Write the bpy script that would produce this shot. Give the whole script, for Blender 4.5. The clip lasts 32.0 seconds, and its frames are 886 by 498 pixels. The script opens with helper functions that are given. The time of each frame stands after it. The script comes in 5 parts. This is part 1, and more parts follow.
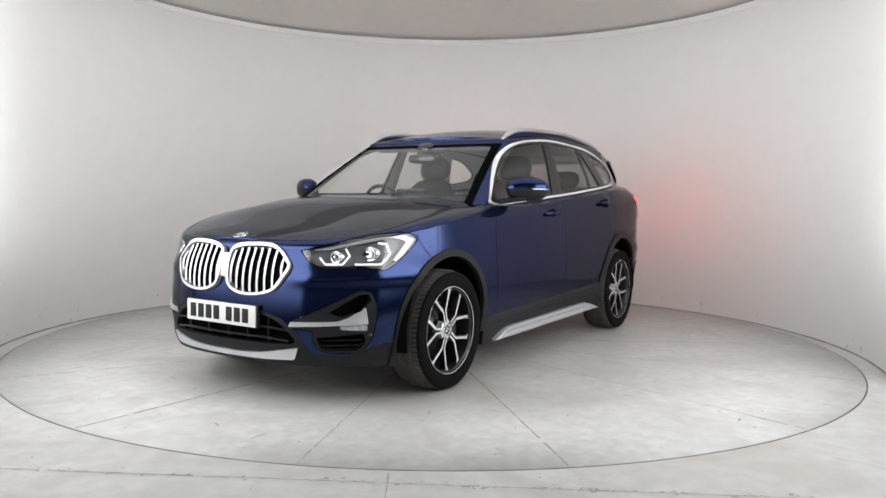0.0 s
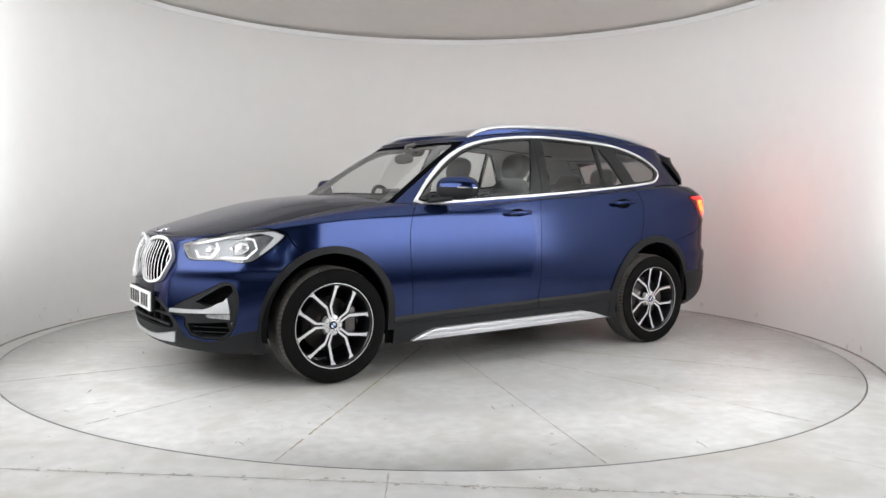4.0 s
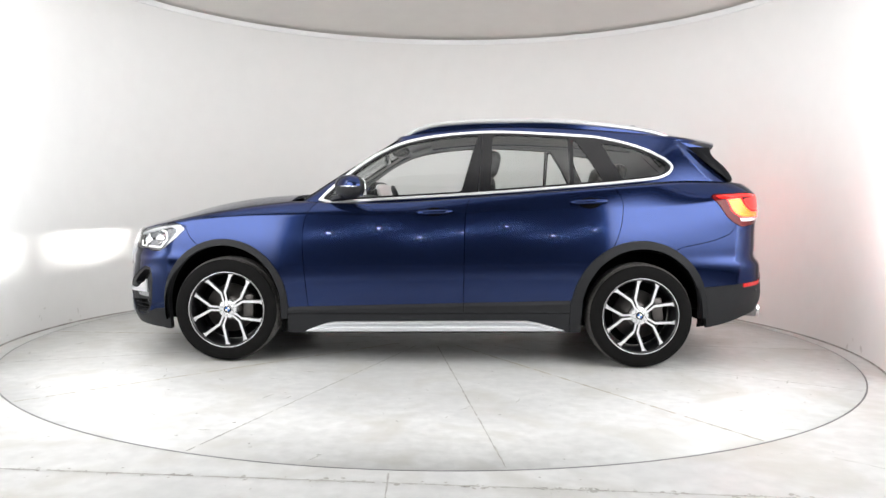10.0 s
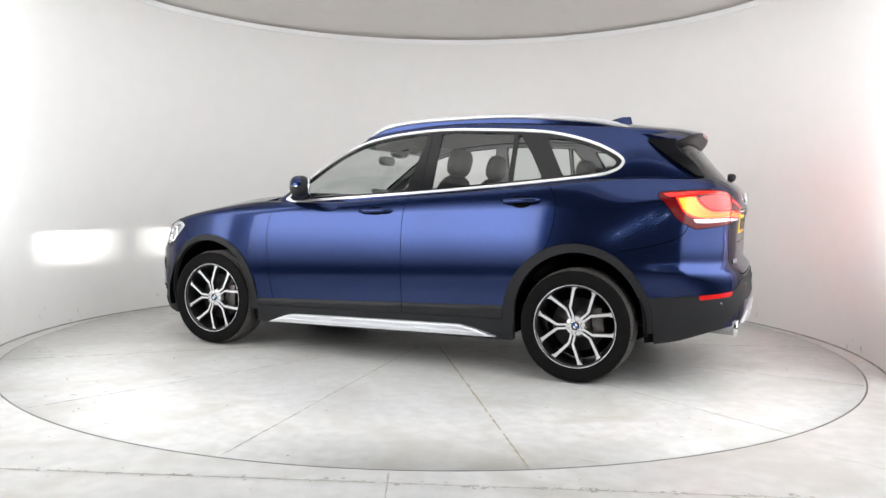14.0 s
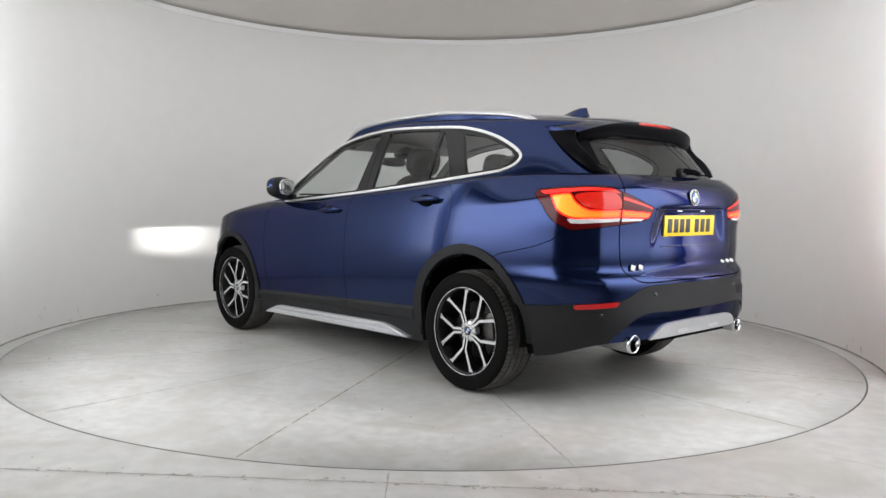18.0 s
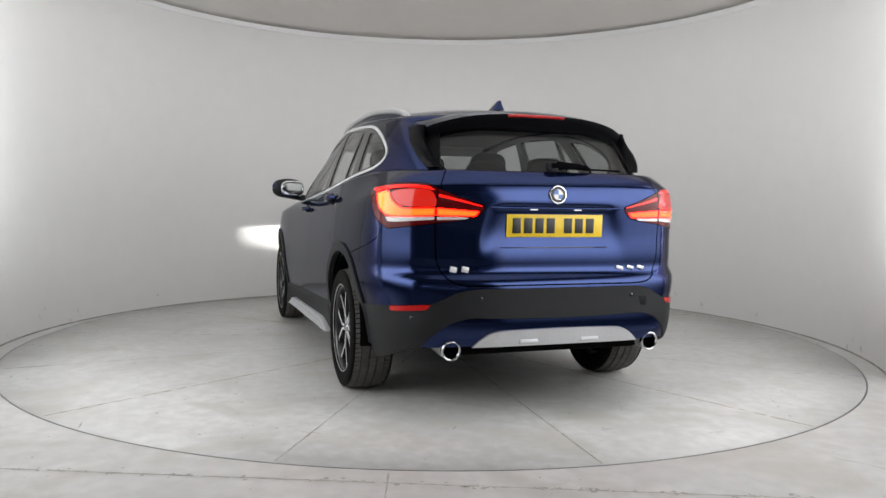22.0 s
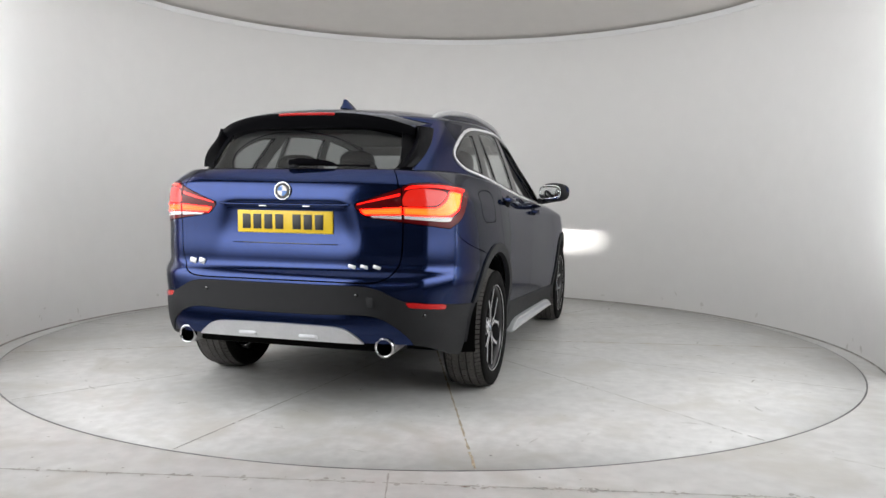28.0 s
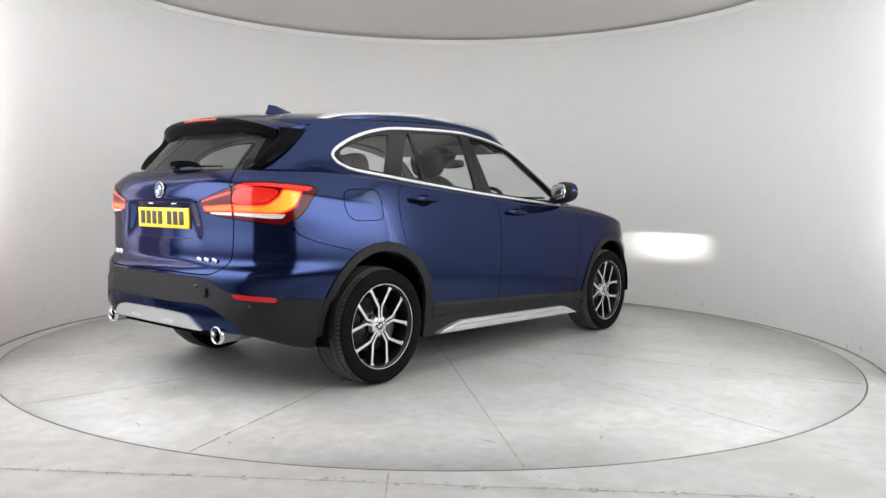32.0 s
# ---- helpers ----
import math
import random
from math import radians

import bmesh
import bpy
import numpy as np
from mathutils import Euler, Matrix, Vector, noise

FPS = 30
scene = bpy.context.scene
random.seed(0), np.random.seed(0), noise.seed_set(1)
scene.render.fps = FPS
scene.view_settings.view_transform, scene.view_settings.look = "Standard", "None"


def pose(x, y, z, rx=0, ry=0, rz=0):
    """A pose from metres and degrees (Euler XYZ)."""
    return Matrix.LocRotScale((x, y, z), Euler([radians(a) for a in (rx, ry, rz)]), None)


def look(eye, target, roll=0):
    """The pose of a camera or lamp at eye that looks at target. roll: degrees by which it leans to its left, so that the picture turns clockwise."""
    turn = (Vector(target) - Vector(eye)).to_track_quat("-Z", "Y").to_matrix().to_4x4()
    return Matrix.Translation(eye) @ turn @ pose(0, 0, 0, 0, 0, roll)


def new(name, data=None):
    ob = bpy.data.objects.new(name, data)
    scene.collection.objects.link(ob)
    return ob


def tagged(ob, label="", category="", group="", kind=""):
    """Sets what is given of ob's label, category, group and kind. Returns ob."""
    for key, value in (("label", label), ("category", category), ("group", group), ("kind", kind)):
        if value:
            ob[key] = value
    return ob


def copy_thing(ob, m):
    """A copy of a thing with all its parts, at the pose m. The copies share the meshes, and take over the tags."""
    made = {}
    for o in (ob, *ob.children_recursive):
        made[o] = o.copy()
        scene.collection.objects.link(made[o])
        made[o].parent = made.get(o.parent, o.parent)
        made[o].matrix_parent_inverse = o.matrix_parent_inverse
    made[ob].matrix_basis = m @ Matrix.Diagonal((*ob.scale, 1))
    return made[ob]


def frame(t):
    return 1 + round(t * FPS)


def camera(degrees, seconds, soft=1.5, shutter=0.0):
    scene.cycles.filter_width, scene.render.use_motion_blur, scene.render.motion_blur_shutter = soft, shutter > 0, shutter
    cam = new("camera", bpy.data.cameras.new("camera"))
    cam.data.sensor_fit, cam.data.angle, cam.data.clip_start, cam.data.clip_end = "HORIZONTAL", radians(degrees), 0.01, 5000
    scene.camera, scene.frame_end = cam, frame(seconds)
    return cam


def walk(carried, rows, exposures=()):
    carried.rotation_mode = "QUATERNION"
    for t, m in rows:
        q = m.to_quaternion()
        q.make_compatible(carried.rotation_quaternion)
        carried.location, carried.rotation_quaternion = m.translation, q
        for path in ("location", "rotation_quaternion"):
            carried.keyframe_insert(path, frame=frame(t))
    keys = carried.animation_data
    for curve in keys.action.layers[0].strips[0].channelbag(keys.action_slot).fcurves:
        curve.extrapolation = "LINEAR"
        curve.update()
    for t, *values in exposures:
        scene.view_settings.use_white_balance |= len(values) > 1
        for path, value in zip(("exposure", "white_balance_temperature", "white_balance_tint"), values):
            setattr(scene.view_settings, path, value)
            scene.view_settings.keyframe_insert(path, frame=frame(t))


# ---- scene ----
# ---- camera: it stands still; the turntable turns before it ----
cam = camera(59.8, 32.0)
EYE = Vector((0, -5.92, 1.0566))
YAW, PITCH = radians(.6545), radians(-3.525)
AIM = EYE + Vector((math.sin(YAW) * math.cos(PITCH), math.cos(YAW) * math.cos(PITCH), math.sin(PITCH))) * 8
walk(cam, [(0, look(EYE, AIM, .8414)), (32.0, look(EYE, AIM, .8414))],
     exposures=[(0, -0.65), (2, -0.51), (3, -0.47), (6, -0.74), (7, -0.79), (8.5, -0.49), (10, -0.14), (13, -0.06), (14, -0.25), (19, -0.76), (22, -0.82), (23, -0.79), (24, -0.57), (25, -0.29), (26.5, -0.49), (28, -0.67), (30, -0.67), (32.0, -0.53)])

# ---- light: two tall soft panels beside the opening, a dim world beyond ----
world = bpy.data.worlds.new("hall")
world.use_nodes = True
world.node_tree.nodes["Background"].inputs[0].default_value = (.5, .52, .55, 1)
world.node_tree.nodes["Background"].inputs[1].default_value = .02
scene.world = world


def area(name, m, w, h, watts, colour=(1, 1, 1)):
    d = bpy.data.lights.new(name, "AREA")
    d.shape, d.size, d.size_y, d.energy, d.color = "RECTANGLE", w, h, watts, colour
    ob = new(name, d)
    ob.matrix_world = m
    return ob


def disc_light(name, m, size, watts, colour):
    ob = area(name, m, size, size, watts, colour)
    ob.data.shape = "DISK"
    return ob


# two tall soft panels flank the opening; cool strips at the wall's ends; an added fill disc under the dome
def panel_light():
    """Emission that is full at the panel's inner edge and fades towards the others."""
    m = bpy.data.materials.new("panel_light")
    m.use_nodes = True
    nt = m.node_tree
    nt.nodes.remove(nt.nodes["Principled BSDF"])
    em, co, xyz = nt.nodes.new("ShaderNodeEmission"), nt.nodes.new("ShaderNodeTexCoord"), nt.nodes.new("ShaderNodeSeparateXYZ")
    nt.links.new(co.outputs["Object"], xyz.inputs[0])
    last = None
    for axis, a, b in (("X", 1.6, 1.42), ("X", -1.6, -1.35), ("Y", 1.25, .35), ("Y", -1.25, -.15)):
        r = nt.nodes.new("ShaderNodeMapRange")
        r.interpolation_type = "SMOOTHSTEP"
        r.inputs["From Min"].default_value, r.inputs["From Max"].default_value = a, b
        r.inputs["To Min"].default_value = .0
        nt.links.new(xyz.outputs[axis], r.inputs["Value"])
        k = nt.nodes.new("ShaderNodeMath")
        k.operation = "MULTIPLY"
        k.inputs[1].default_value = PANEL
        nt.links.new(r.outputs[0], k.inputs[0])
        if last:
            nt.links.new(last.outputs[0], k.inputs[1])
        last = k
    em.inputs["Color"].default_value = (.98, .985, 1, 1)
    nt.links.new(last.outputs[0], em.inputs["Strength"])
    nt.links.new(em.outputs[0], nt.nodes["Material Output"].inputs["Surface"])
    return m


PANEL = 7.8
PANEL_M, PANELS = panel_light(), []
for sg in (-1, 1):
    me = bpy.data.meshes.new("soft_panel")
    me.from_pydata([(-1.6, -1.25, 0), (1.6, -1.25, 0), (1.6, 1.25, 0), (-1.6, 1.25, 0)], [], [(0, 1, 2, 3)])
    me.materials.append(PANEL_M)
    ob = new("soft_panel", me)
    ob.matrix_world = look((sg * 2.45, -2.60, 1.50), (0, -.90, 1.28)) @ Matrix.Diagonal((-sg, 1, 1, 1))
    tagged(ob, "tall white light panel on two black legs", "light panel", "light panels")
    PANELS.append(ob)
area("wall_strip", look((2.66, -1.42, 1.72), (3.02, -1.05, 1.72)), .05, 2.1, 22, (.93, .97, 1)).data.spread = 2.2
area("wall_strip", look((-2.74, -1.14, 1.72), (-3.05, -.78, 1.72)), .05, 2.1, 22, (.93, .97, 1)).data.spread = 2.2
# unseen fill disc, no real fixture, added to even out the floor's light
disc_light("overhead_fill", pose(0, -.55, 2.97), 5.2, 64, (.965, .985, 1))

# ---- materials ----
def mat(name, colour, rough=.5, metal=0.0, vary=0.0, scale=6.0, bump=0.0, bump_scale=60.0, coat=0.0, stain=None, **more):
    """A principled material whose colour drifts by vary at two scales, with fine relief."""
    m = bpy.data.materials.new(name)
    m.use_nodes = True
    nt = m.node_tree
    b = nt.nodes["Principled BSDF"]
    b.inputs["Base Color"].default_value = (*colour, 1)
    b.inputs["Roughness"].default_value, b.inputs["Metallic"].default_value = rough, metal
    b.inputs["Coat Weight"].default_value = coat
    for k, v in more.items():
        b.inputs[k.replace("_", " ")].default_value = v
    if vary or bump:
        co = nt.nodes.new("ShaderNodeTexCoord")
    if vary:
        n1, n2 = nt.nodes.new("ShaderNodeTexNoise"), nt.nodes.new("ShaderNodeTexNoise")
        n1.inputs["Scale"].default_value, n2.inputs["Scale"].default_value = scale, scale * 9
        n1.inputs["Detail"].default_value = n2.inputs["Detail"].default_value = 5
        mx, rp = nt.nodes.new("ShaderNodeMath"), nt.nodes.new("ShaderNodeMapRange")
        mx.operation = "MULTIPLY"
        rp.inputs["From Min"].default_value, rp.inputs["From Max"].default_value = .12, .40
        rp.inputs["To Min"].default_value, rp.inputs["To Max"].default_value = 1 - vary, 1 + vary
        mul = nt.nodes.new("ShaderNodeVectorMath")
        mul.operation = "SCALE"
        mul.inputs[0].default_value = colour
        for n in (n1, n2):
            nt.links.new(co.outputs["Object"], n.inputs["Vector"])
        nt.links.new(n1.outputs["Fac"], mx.inputs[0])
        nt.links.new(n2.outputs["Fac"], mx.inputs[1])
        nt.links.new(mx.outputs[0], rp.inputs["Value"])
        nt.links.new(rp.outputs[0], mul.inputs["Scale"])
        last = mul.outputs[0]
        if stain:
            n4, r4, mv = nt.nodes.new("ShaderNodeTexNoise"), nt.nodes.new("ShaderNodeMapRange"), nt.nodes.new("ShaderNodeMix")
            n4.inputs["Scale"].default_value, n4.inputs["Detail"].default_value, n4.inputs["Distortion"].default_value = 2.4, 9, .8
            r4.inputs["From Min"].default_value, r4.inputs["From Max"].default_value = .50, .74
            mv.data_type = "RGBA"
            mv.inputs[7].default_value = (*stain, 1)
            nt.links.new(co.outputs["Object"], n4.inputs["Vector"])
            nt.links.new(n4.outputs["Fac"], r4.inputs["Value"])
            nt.links.new(r4.outputs[0], mv.inputs[0])
            nt.links.new(last, mv.inputs[6])
            last = mv.outputs[2]
        nt.links.new(last, b.inputs["Base Color"])
    if bump:
        n3, bp = nt.nodes.new("ShaderNodeTexNoise"), nt.nodes.new("ShaderNodeBump")
        n3.inputs["Scale"].default_value, n3.inputs["Detail"].default_value = bump_scale, 4
        bp.inputs["Strength"].default_value, bp.inputs["Distance"].default_value = bump, .01
        nt.links.new(co.outputs["Object"], n3.inputs["Vector"])
        nt.links.new(n3.outputs["Fac"], bp.inputs["Height"])
        nt.links.new(bp.outputs[0], b.inputs["Normal"])
    return m


def glow(name, colour, strength, base=(.02, .02, .02)):
    return mat(name, base, .3, coat=.7, Coat_Roughness=.04, Specular_IOR_Level=.12, Emission_Color=(*colour, 1), Emission_Strength=strength)


def lamp_glow(name, c0, s0, c1, s1, x0, x1):
    """A light guide whose colour and strength run from one end to the other, with fine ribs."""
    m = mat(name, (.08, .006, .003), .3, coat=.7, Coat_Roughness=.04, Specular_IOR_Level=.12)
    nt = m.node_tree
    b = nt.nodes["Principled BSDF"]
    co, xyz = nt.nodes.new("ShaderNodeTexCoord"), nt.nodes.new("ShaderNodeSeparateXYZ")
    r, mx, st = nt.nodes.new("ShaderNodeMapRange"), nt.nodes.new("ShaderNodeMix"), nt.nodes.new("ShaderNodeMapRange")
    r.inputs["From Min"].default_value, r.inputs["From Max"].default_value = x0, x1
    mx.data_type = "RGBA"
    mx.inputs[6].default_value, mx.inputs[7].default_value = (*c0, 1), (*c1, 1)
    st.inputs["To Min"].default_value, st.inputs["To Max"].default_value = s0, s1
    nt.links.new(co.outputs["Object"], xyz.inputs[0])
    nt.links.new(xyz.outputs["X"], r.inputs["Value"])
    nt.links.new(r.outputs[0], mx.inputs[0])
    nt.links.new(r.outputs[0], st.inputs["Value"])
    nt.links.new(mx.outputs[2], b.inputs["Emission Color"])
    nt.links.new(st.outputs[0], b.inputs["Emission Strength"])
    return m


def glass(name, colour, rough=.0, sheen=.065):
    """A thin tinted pane: mostly see-through, with a clear gloss."""
    m = bpy.data.materials.new(name)
    m.use_nodes = True
    nt = m.node_tree
    nt.nodes.remove(nt.nodes["Principled BSDF"])
    t, gl, mix = nt.nodes.new("ShaderNodeBsdfTransparent"), nt.nodes.new("ShaderNodeBsdfGlossy"), nt.nodes.new("ShaderNodeMixShader")
    lw, pw, ad = nt.nodes.new("ShaderNodeLayerWeight"), nt.nodes.new("ShaderNodeMath"), nt.nodes.new("ShaderNodeMath")
    pw.operation, ad.operation = "POWER", "MULTIPLY_ADD"
    lw.inputs["Blend"].default_value, pw.inputs[1].default_value = .5, 5
    ad.inputs[1].default_value, ad.inputs[2].default_value = .8, sheen
    nt.links.new(lw.outputs["Facing"], pw.inputs[0])
    nt.links.new(pw.outputs[0], ad.inputs[0])
    t.inputs["Color"].default_value = (*colour, 1)
    gl.inputs["Roughness"].default_value = rough
    nt.links.new(ad.outputs[0], mix.inputs[0])
    nt.links.new(t.outputs[0], mix.inputs[1])
    nt.links.new(gl.outputs[0], mix.inputs[2])
    nt.links.new(mix.outputs[0], nt.nodes["Material Output"].inputs["Surface"])
    return m


WALL = mat("wall_paint", (.80, .79, .775), .75, vary=.015, scale=.7, bump=.05, bump_scale=25)
CEIL = mat("ceiling_paint", (.72, .69, .655), .85, vary=.02, scale=.8)
RAILW = mat("white_band", (.86, .86, .86), .5)
CONC = mat("disc_concrete", (.575, .573, .558), .36, stain=(.48, .468, .43), vary=.12, scale=1.5, bump=.08, bump_scale=18)
CONC2 = mat("floor_concrete", (.555, .553, .538), .42, stain=(.46, .448, .41), vary=.12, scale=1.3, bump=.10, bump_scale=14)
STEEL = mat("worn_steel", (.24, .24, .24), .5, .5, vary=.25, scale=9)
DARK = mat("dark_hall", (.035, .035, .037), .8, vary=.2, scale=1.5)
SEAM = mat("dark_joint", (.40, .39, .36), .9, vary=.3, scale=12)
RUST = mat("rusty_joint", (.40, .35, .26), .9, vary=.45, scale=14)
PAINT = mat("blue_paint", (.0180, .0325, .104), .15, .86, vary=.06, scale=2.0, coat=.55, Coat_IOR=1.38, Coat_Roughness=.015, Specular_IOR_Level=.15, Specular_Tint=(.05, .065, .14, 1))
BLACKP = mat("black_plastic", (.013, .0135, .015), .55, vary=.08, scale=20, bump=.10, bump_scale=500, Specular_IOR_Level=.24)
GLOSSB = mat("gloss_black", (.006, .006, .007), .12, coat=.6)
FINB = mat("gloss_black_fin", (.005, .005, .006), .28, vary=.1, scale=30, Specular_IOR_Level=.05)
BORDER = mat("black_glass_print", (.004, .004, .005), .4, vary=.1, scale=30, Specular_IOR_Level=.0)
DEEP = mat("deep_black", (.003, .003, .003), .9, Specular_IOR_Level=.05)
BADGE = mat("bright_badge", (.80, .80, .81), .35, .6)
CHROME = mat("chrome", (.80, .80, .81), .12, 1.0)
BRIGHT = mat("bright_trim", (.84, .84, .85), .24, .55)
GBAR = mat("bright_grille_bar", (.84, .84, .85), .32, .15)
SATIN = mat("satin_silver", (.72, .73, .75), .40, .75, vary=.04, scale=8)
RUBBER = mat("rubber", (.0070, .0068, .0066), .75, vary=.12, scale=20, bump=.1, bump_scale=180, Specular_IOR_Level=.07)
TREAD = mat("dusty_tread", (.095, .090, .085), .8, vary=.3, scale=9, bump=.1, bump_scale=180, Specular_IOR_Level=.2)
ALLOY = mat("machined_alloy", (.78, .78, .79), .34, .55, vary=.04, scale=30)
RIMB = mat("black_rim_paint", (.010, .010, .011), .3, coat=.5)
DISC = mat("brake_iron", (.13, .12, .115), .42, .9, vary=.12, scale=30)
GLASS = glass("window_glass", (.84, .87, .86))
GLASSD = glass("rear_window_glass", (.36, .375, .375), sheen=.03)
CLEAR = glass("lamp_glass", (.93, .94, .95))
PILLAR = mat("black_film", (.008, .008, .009), .18, vary=.1, scale=30, Specular_IOR_Level=.35)
TRIMG = mat("grey_trim", (.42, .42, .415), .8, vary=.08, scale=20)
CLOTHB = mat("black_leather", (.014, .014, .015), .5, vary=.1, scale=25, bump=.15, bump_scale=200)
HEADL = mat("pale_headlining", (.42, .415, .40), .9, vary=.04, scale=15)
PLATEW = mat("white_plate", (.80, .80, .78), .35)
PLATEY = mat("yellow_plate", (.82, .56, .02), .35)
INK = mat("black_ink", (.012, .012, .012), .4)

# ---- helpers for building ----
def part(name, me, material, parent=None, label=""):
    ob = new(name, me)
    if me is not None and material is not None and not me.materials:
        me.materials.append(material)
    if parent is not None:
        ob.parent = parent
    if label:
        ob["label"] = label
    return ob


def mesh(name, verts, faces, smooth=False):
    me = bpy.data.meshes.new(name)
    me.from_pydata([tuple(v) for v in verts], [], [tuple(f) for f in faces])
    me.polygons.foreach_set("use_smooth", [smooth] * len(me.polygons))
    me.update()
    return me


def revolve(name, prof, n=64, axis="z", smooth=True, turn=1.0, close=False):
    """A mesh from a profile of (radius, height) turned round an axis."""
    v, f, k = [], [], len(prof)
    full = turn >= 1
    steps = n if full else n + 1
    for i in range(steps):
        a = 2 * math.pi * turn * i / n
        for r, h in prof:
            p = (r * math.cos(a), r * math.sin(a), h)
            v.append(p if axis == "z" else (p[0], p[2], p[1]))
    for i in range(n):
        j = (i + 1) % steps
        for q in range(k if close else k - 1):
            w = (q + 1) % k
            face = (i * k + q, j * k + q, j * k + w, i * k + w)
            f.append(face if axis == "z" else face[::-1])
    return mesh(name, v, f, smooth)


def box(bm, size, m, bevel=.004, seg=1):
    """Adds a bevelled block of that size, at the pose m, to a bmesh."""
    r = bmesh.ops.create_cube(bm, size=1)
    vs = r["verts"]
    bmesh.ops.scale(bm, vec=size, verts=vs)
    if bevel:
        es = list({e for v in vs for e in v.link_edges})
        o = bmesh.ops.bevel(bm, geom=es, offset=bevel, segments=seg, affect="EDGES", profile=.6)
        vs = list({v for f in o["faces"] for v in f.verts} | {v for v in vs if v.is_valid})
    bmesh.ops.transform(bm, matrix=m, verts=vs)
    return vs


def done(name, bm, smooth=False):
    me = bpy.data.meshes.new(name)
    bm.normal_update()
    bm.to_mesh(me)
    bm.free()
    me.polygons.foreach_set("use_smooth", [smooth] * len(me.polygons))
    return me


def block(name, size, at, material, parent=None, bevel=.004, rot=(0, 0, 0), label="", seg=2, smooth=True):
    bm = bmesh.new()
    box(bm, size, pose(*at, *rot), bevel, seg)
    me = done(name, bm, smooth)
    if smooth:
        me.set_sharp_from_angle(angle=radians(50))
    return part(name, me, material, parent, label)


def tube(name, pts, rad, n=10, closed=False, flat=1.0, up=(0, 0, 1)):
    """A round (or flattened) bar along points; rad may be a list."""
    p = [Vector(q) for q in pts]
    k, v, f = len(p), [], []
    for i, c in enumerate(p):
        d = (p[(i + 1) % k] - p[i - 1]) if closed or 0 < i < k - 1 else (p[1] - p[0] if i == 0 else p[-1] - p[-2])
        d.normalize()
        s = d.cross(Vector(up))
        s = s.normalized() if s.length > 1e-4 else Vector((1, 0, 0))
        u = s.cross(d)
        r = rad[i] if isinstance(rad, (list, tuple)) else rad
        for j in range(n):
            a = 2 * math.pi * j / n
            v.append(c + s * (r * math.cos(a)) + u * (r * flat * math.sin(a)))
    for i in range(k if closed else k - 1):
        for j in range(n):
            a, b = i * n, ((i + 1) % k) * n
            f.append((a + j, a + (j + 1) % n, b + (j + 1) % n, b + j))
    if not closed:
        f += [tuple(range(n))[::-1], tuple((k - 1) * n + j for j in range(n))]
    me = mesh(name, v, f, True)
    me.set_sharp_from_angle(angle=radians(60))
    return me


def shaped(name, rx, ry, rz, e=2.6, cutz=None, n=20):
    """A rounded box: a superellipsoid, cut flat above or below a height."""
    bm = bmesh.new()
    bmesh.ops.create_uvsphere(bm, u_segments=n * 2, v_segments=n, radius=1)
    for v_ in bm.verts:
        d = v_.co
        k = (abs(d.x) ** e + abs(d.y) ** e + abs(d.z) ** e) ** (-1 / e)
        v_.co = Vector((d.x * k * rx, d.y * k * ry, d.z * k * rz))
    if cutz:
        bmesh.ops.bisect_plane(bm, geom=bm.verts[:] + bm.edges[:] + bm.faces[:], plane_co=cutz[0], plane_no=cutz[1], clear_outer=True)
        es = [e_ for e_ in bm.edges if e_.is_boundary]
        bmesh.ops.holes_fill(bm, edges=es)
    me = done(name, bm, True)
    me.set_sharp_from_angle(angle=radians(40))
    return me


def ring_sheet(name, r0, r1, z0, z1, n=160, a0=0.0, a1=2 * math.pi, centre=(0, 0)):
    """A ring-shaped slab with thickness, whole or part."""
    full = abs(a1 - a0) > 6.28
    v, f = [], []
    st = n if full else n + 1
    for i in range(st):
        a = a0 + (a1 - a0) * i / n
        c, s = math.cos(a), math.sin(a)
        for r, z in ((r0, z0), (r1, z0), (r1, z1), (r0, z1)):
            v.append((centre[0] + r * c, centre[1] + r * s, z))
    for i in range(n):
        j = (i + 1) % st
        for q in range(4):
            w = (q + 1) % 4
            f.append((i * 4 + q, j * 4 + q, j * 4 + w, i * 4 + w))
    if not full:
        f += [(0, 3, 2, 1), (n * 4, n * 4 + 1, n * 4 + 2, n * 4 + 3)]
    me = mesh(name, v, f, True)
    me.set_sharp_from_angle(angle=radians(40))
    return me


# ---- the round studio ----
RD, RW, WY, HT = 2.9536, 3.06, -.087, 2.838
A_END = radians(24.5)      # the wall runs round the back as far as the opening
part("ground", ring_sheet("ground", RD + .004, 9.0, -.25, 0), CONC2)
tagged(bpy.data.objects["ground"], "pale worn concrete floor round the turntable", "floor", kind="structure")
wall = part("wall_back", ring_sheet("wall_back", RW, RW + .12, .0005, HT, 200, -A_END, math.pi + A_END, (0, WY)), WALL)
tagged(wall, "smooth curved off-white studio wall", "wall", kind="structure")
ceil = part("ceiling", revolve("ceiling", [(0.001, HT + .42), (1.2, HT + .40), (2.2, HT + .30), (RW + .1, HT + .055)], 120), CEIL)
ceil.location = (0, WY, 0)
tagged(ceil, "pale warm-grey shallow domed ceiling", "ceiling", kind="structure")
band = part("trim", ring_sheet("trim", RW - .015, RW + .11, HT - .001, HT + .05, 200, centre=(0, WY)), RAILW)
tagged(band, "narrow white band where wall meets ceiling", "trim", kind="structure")

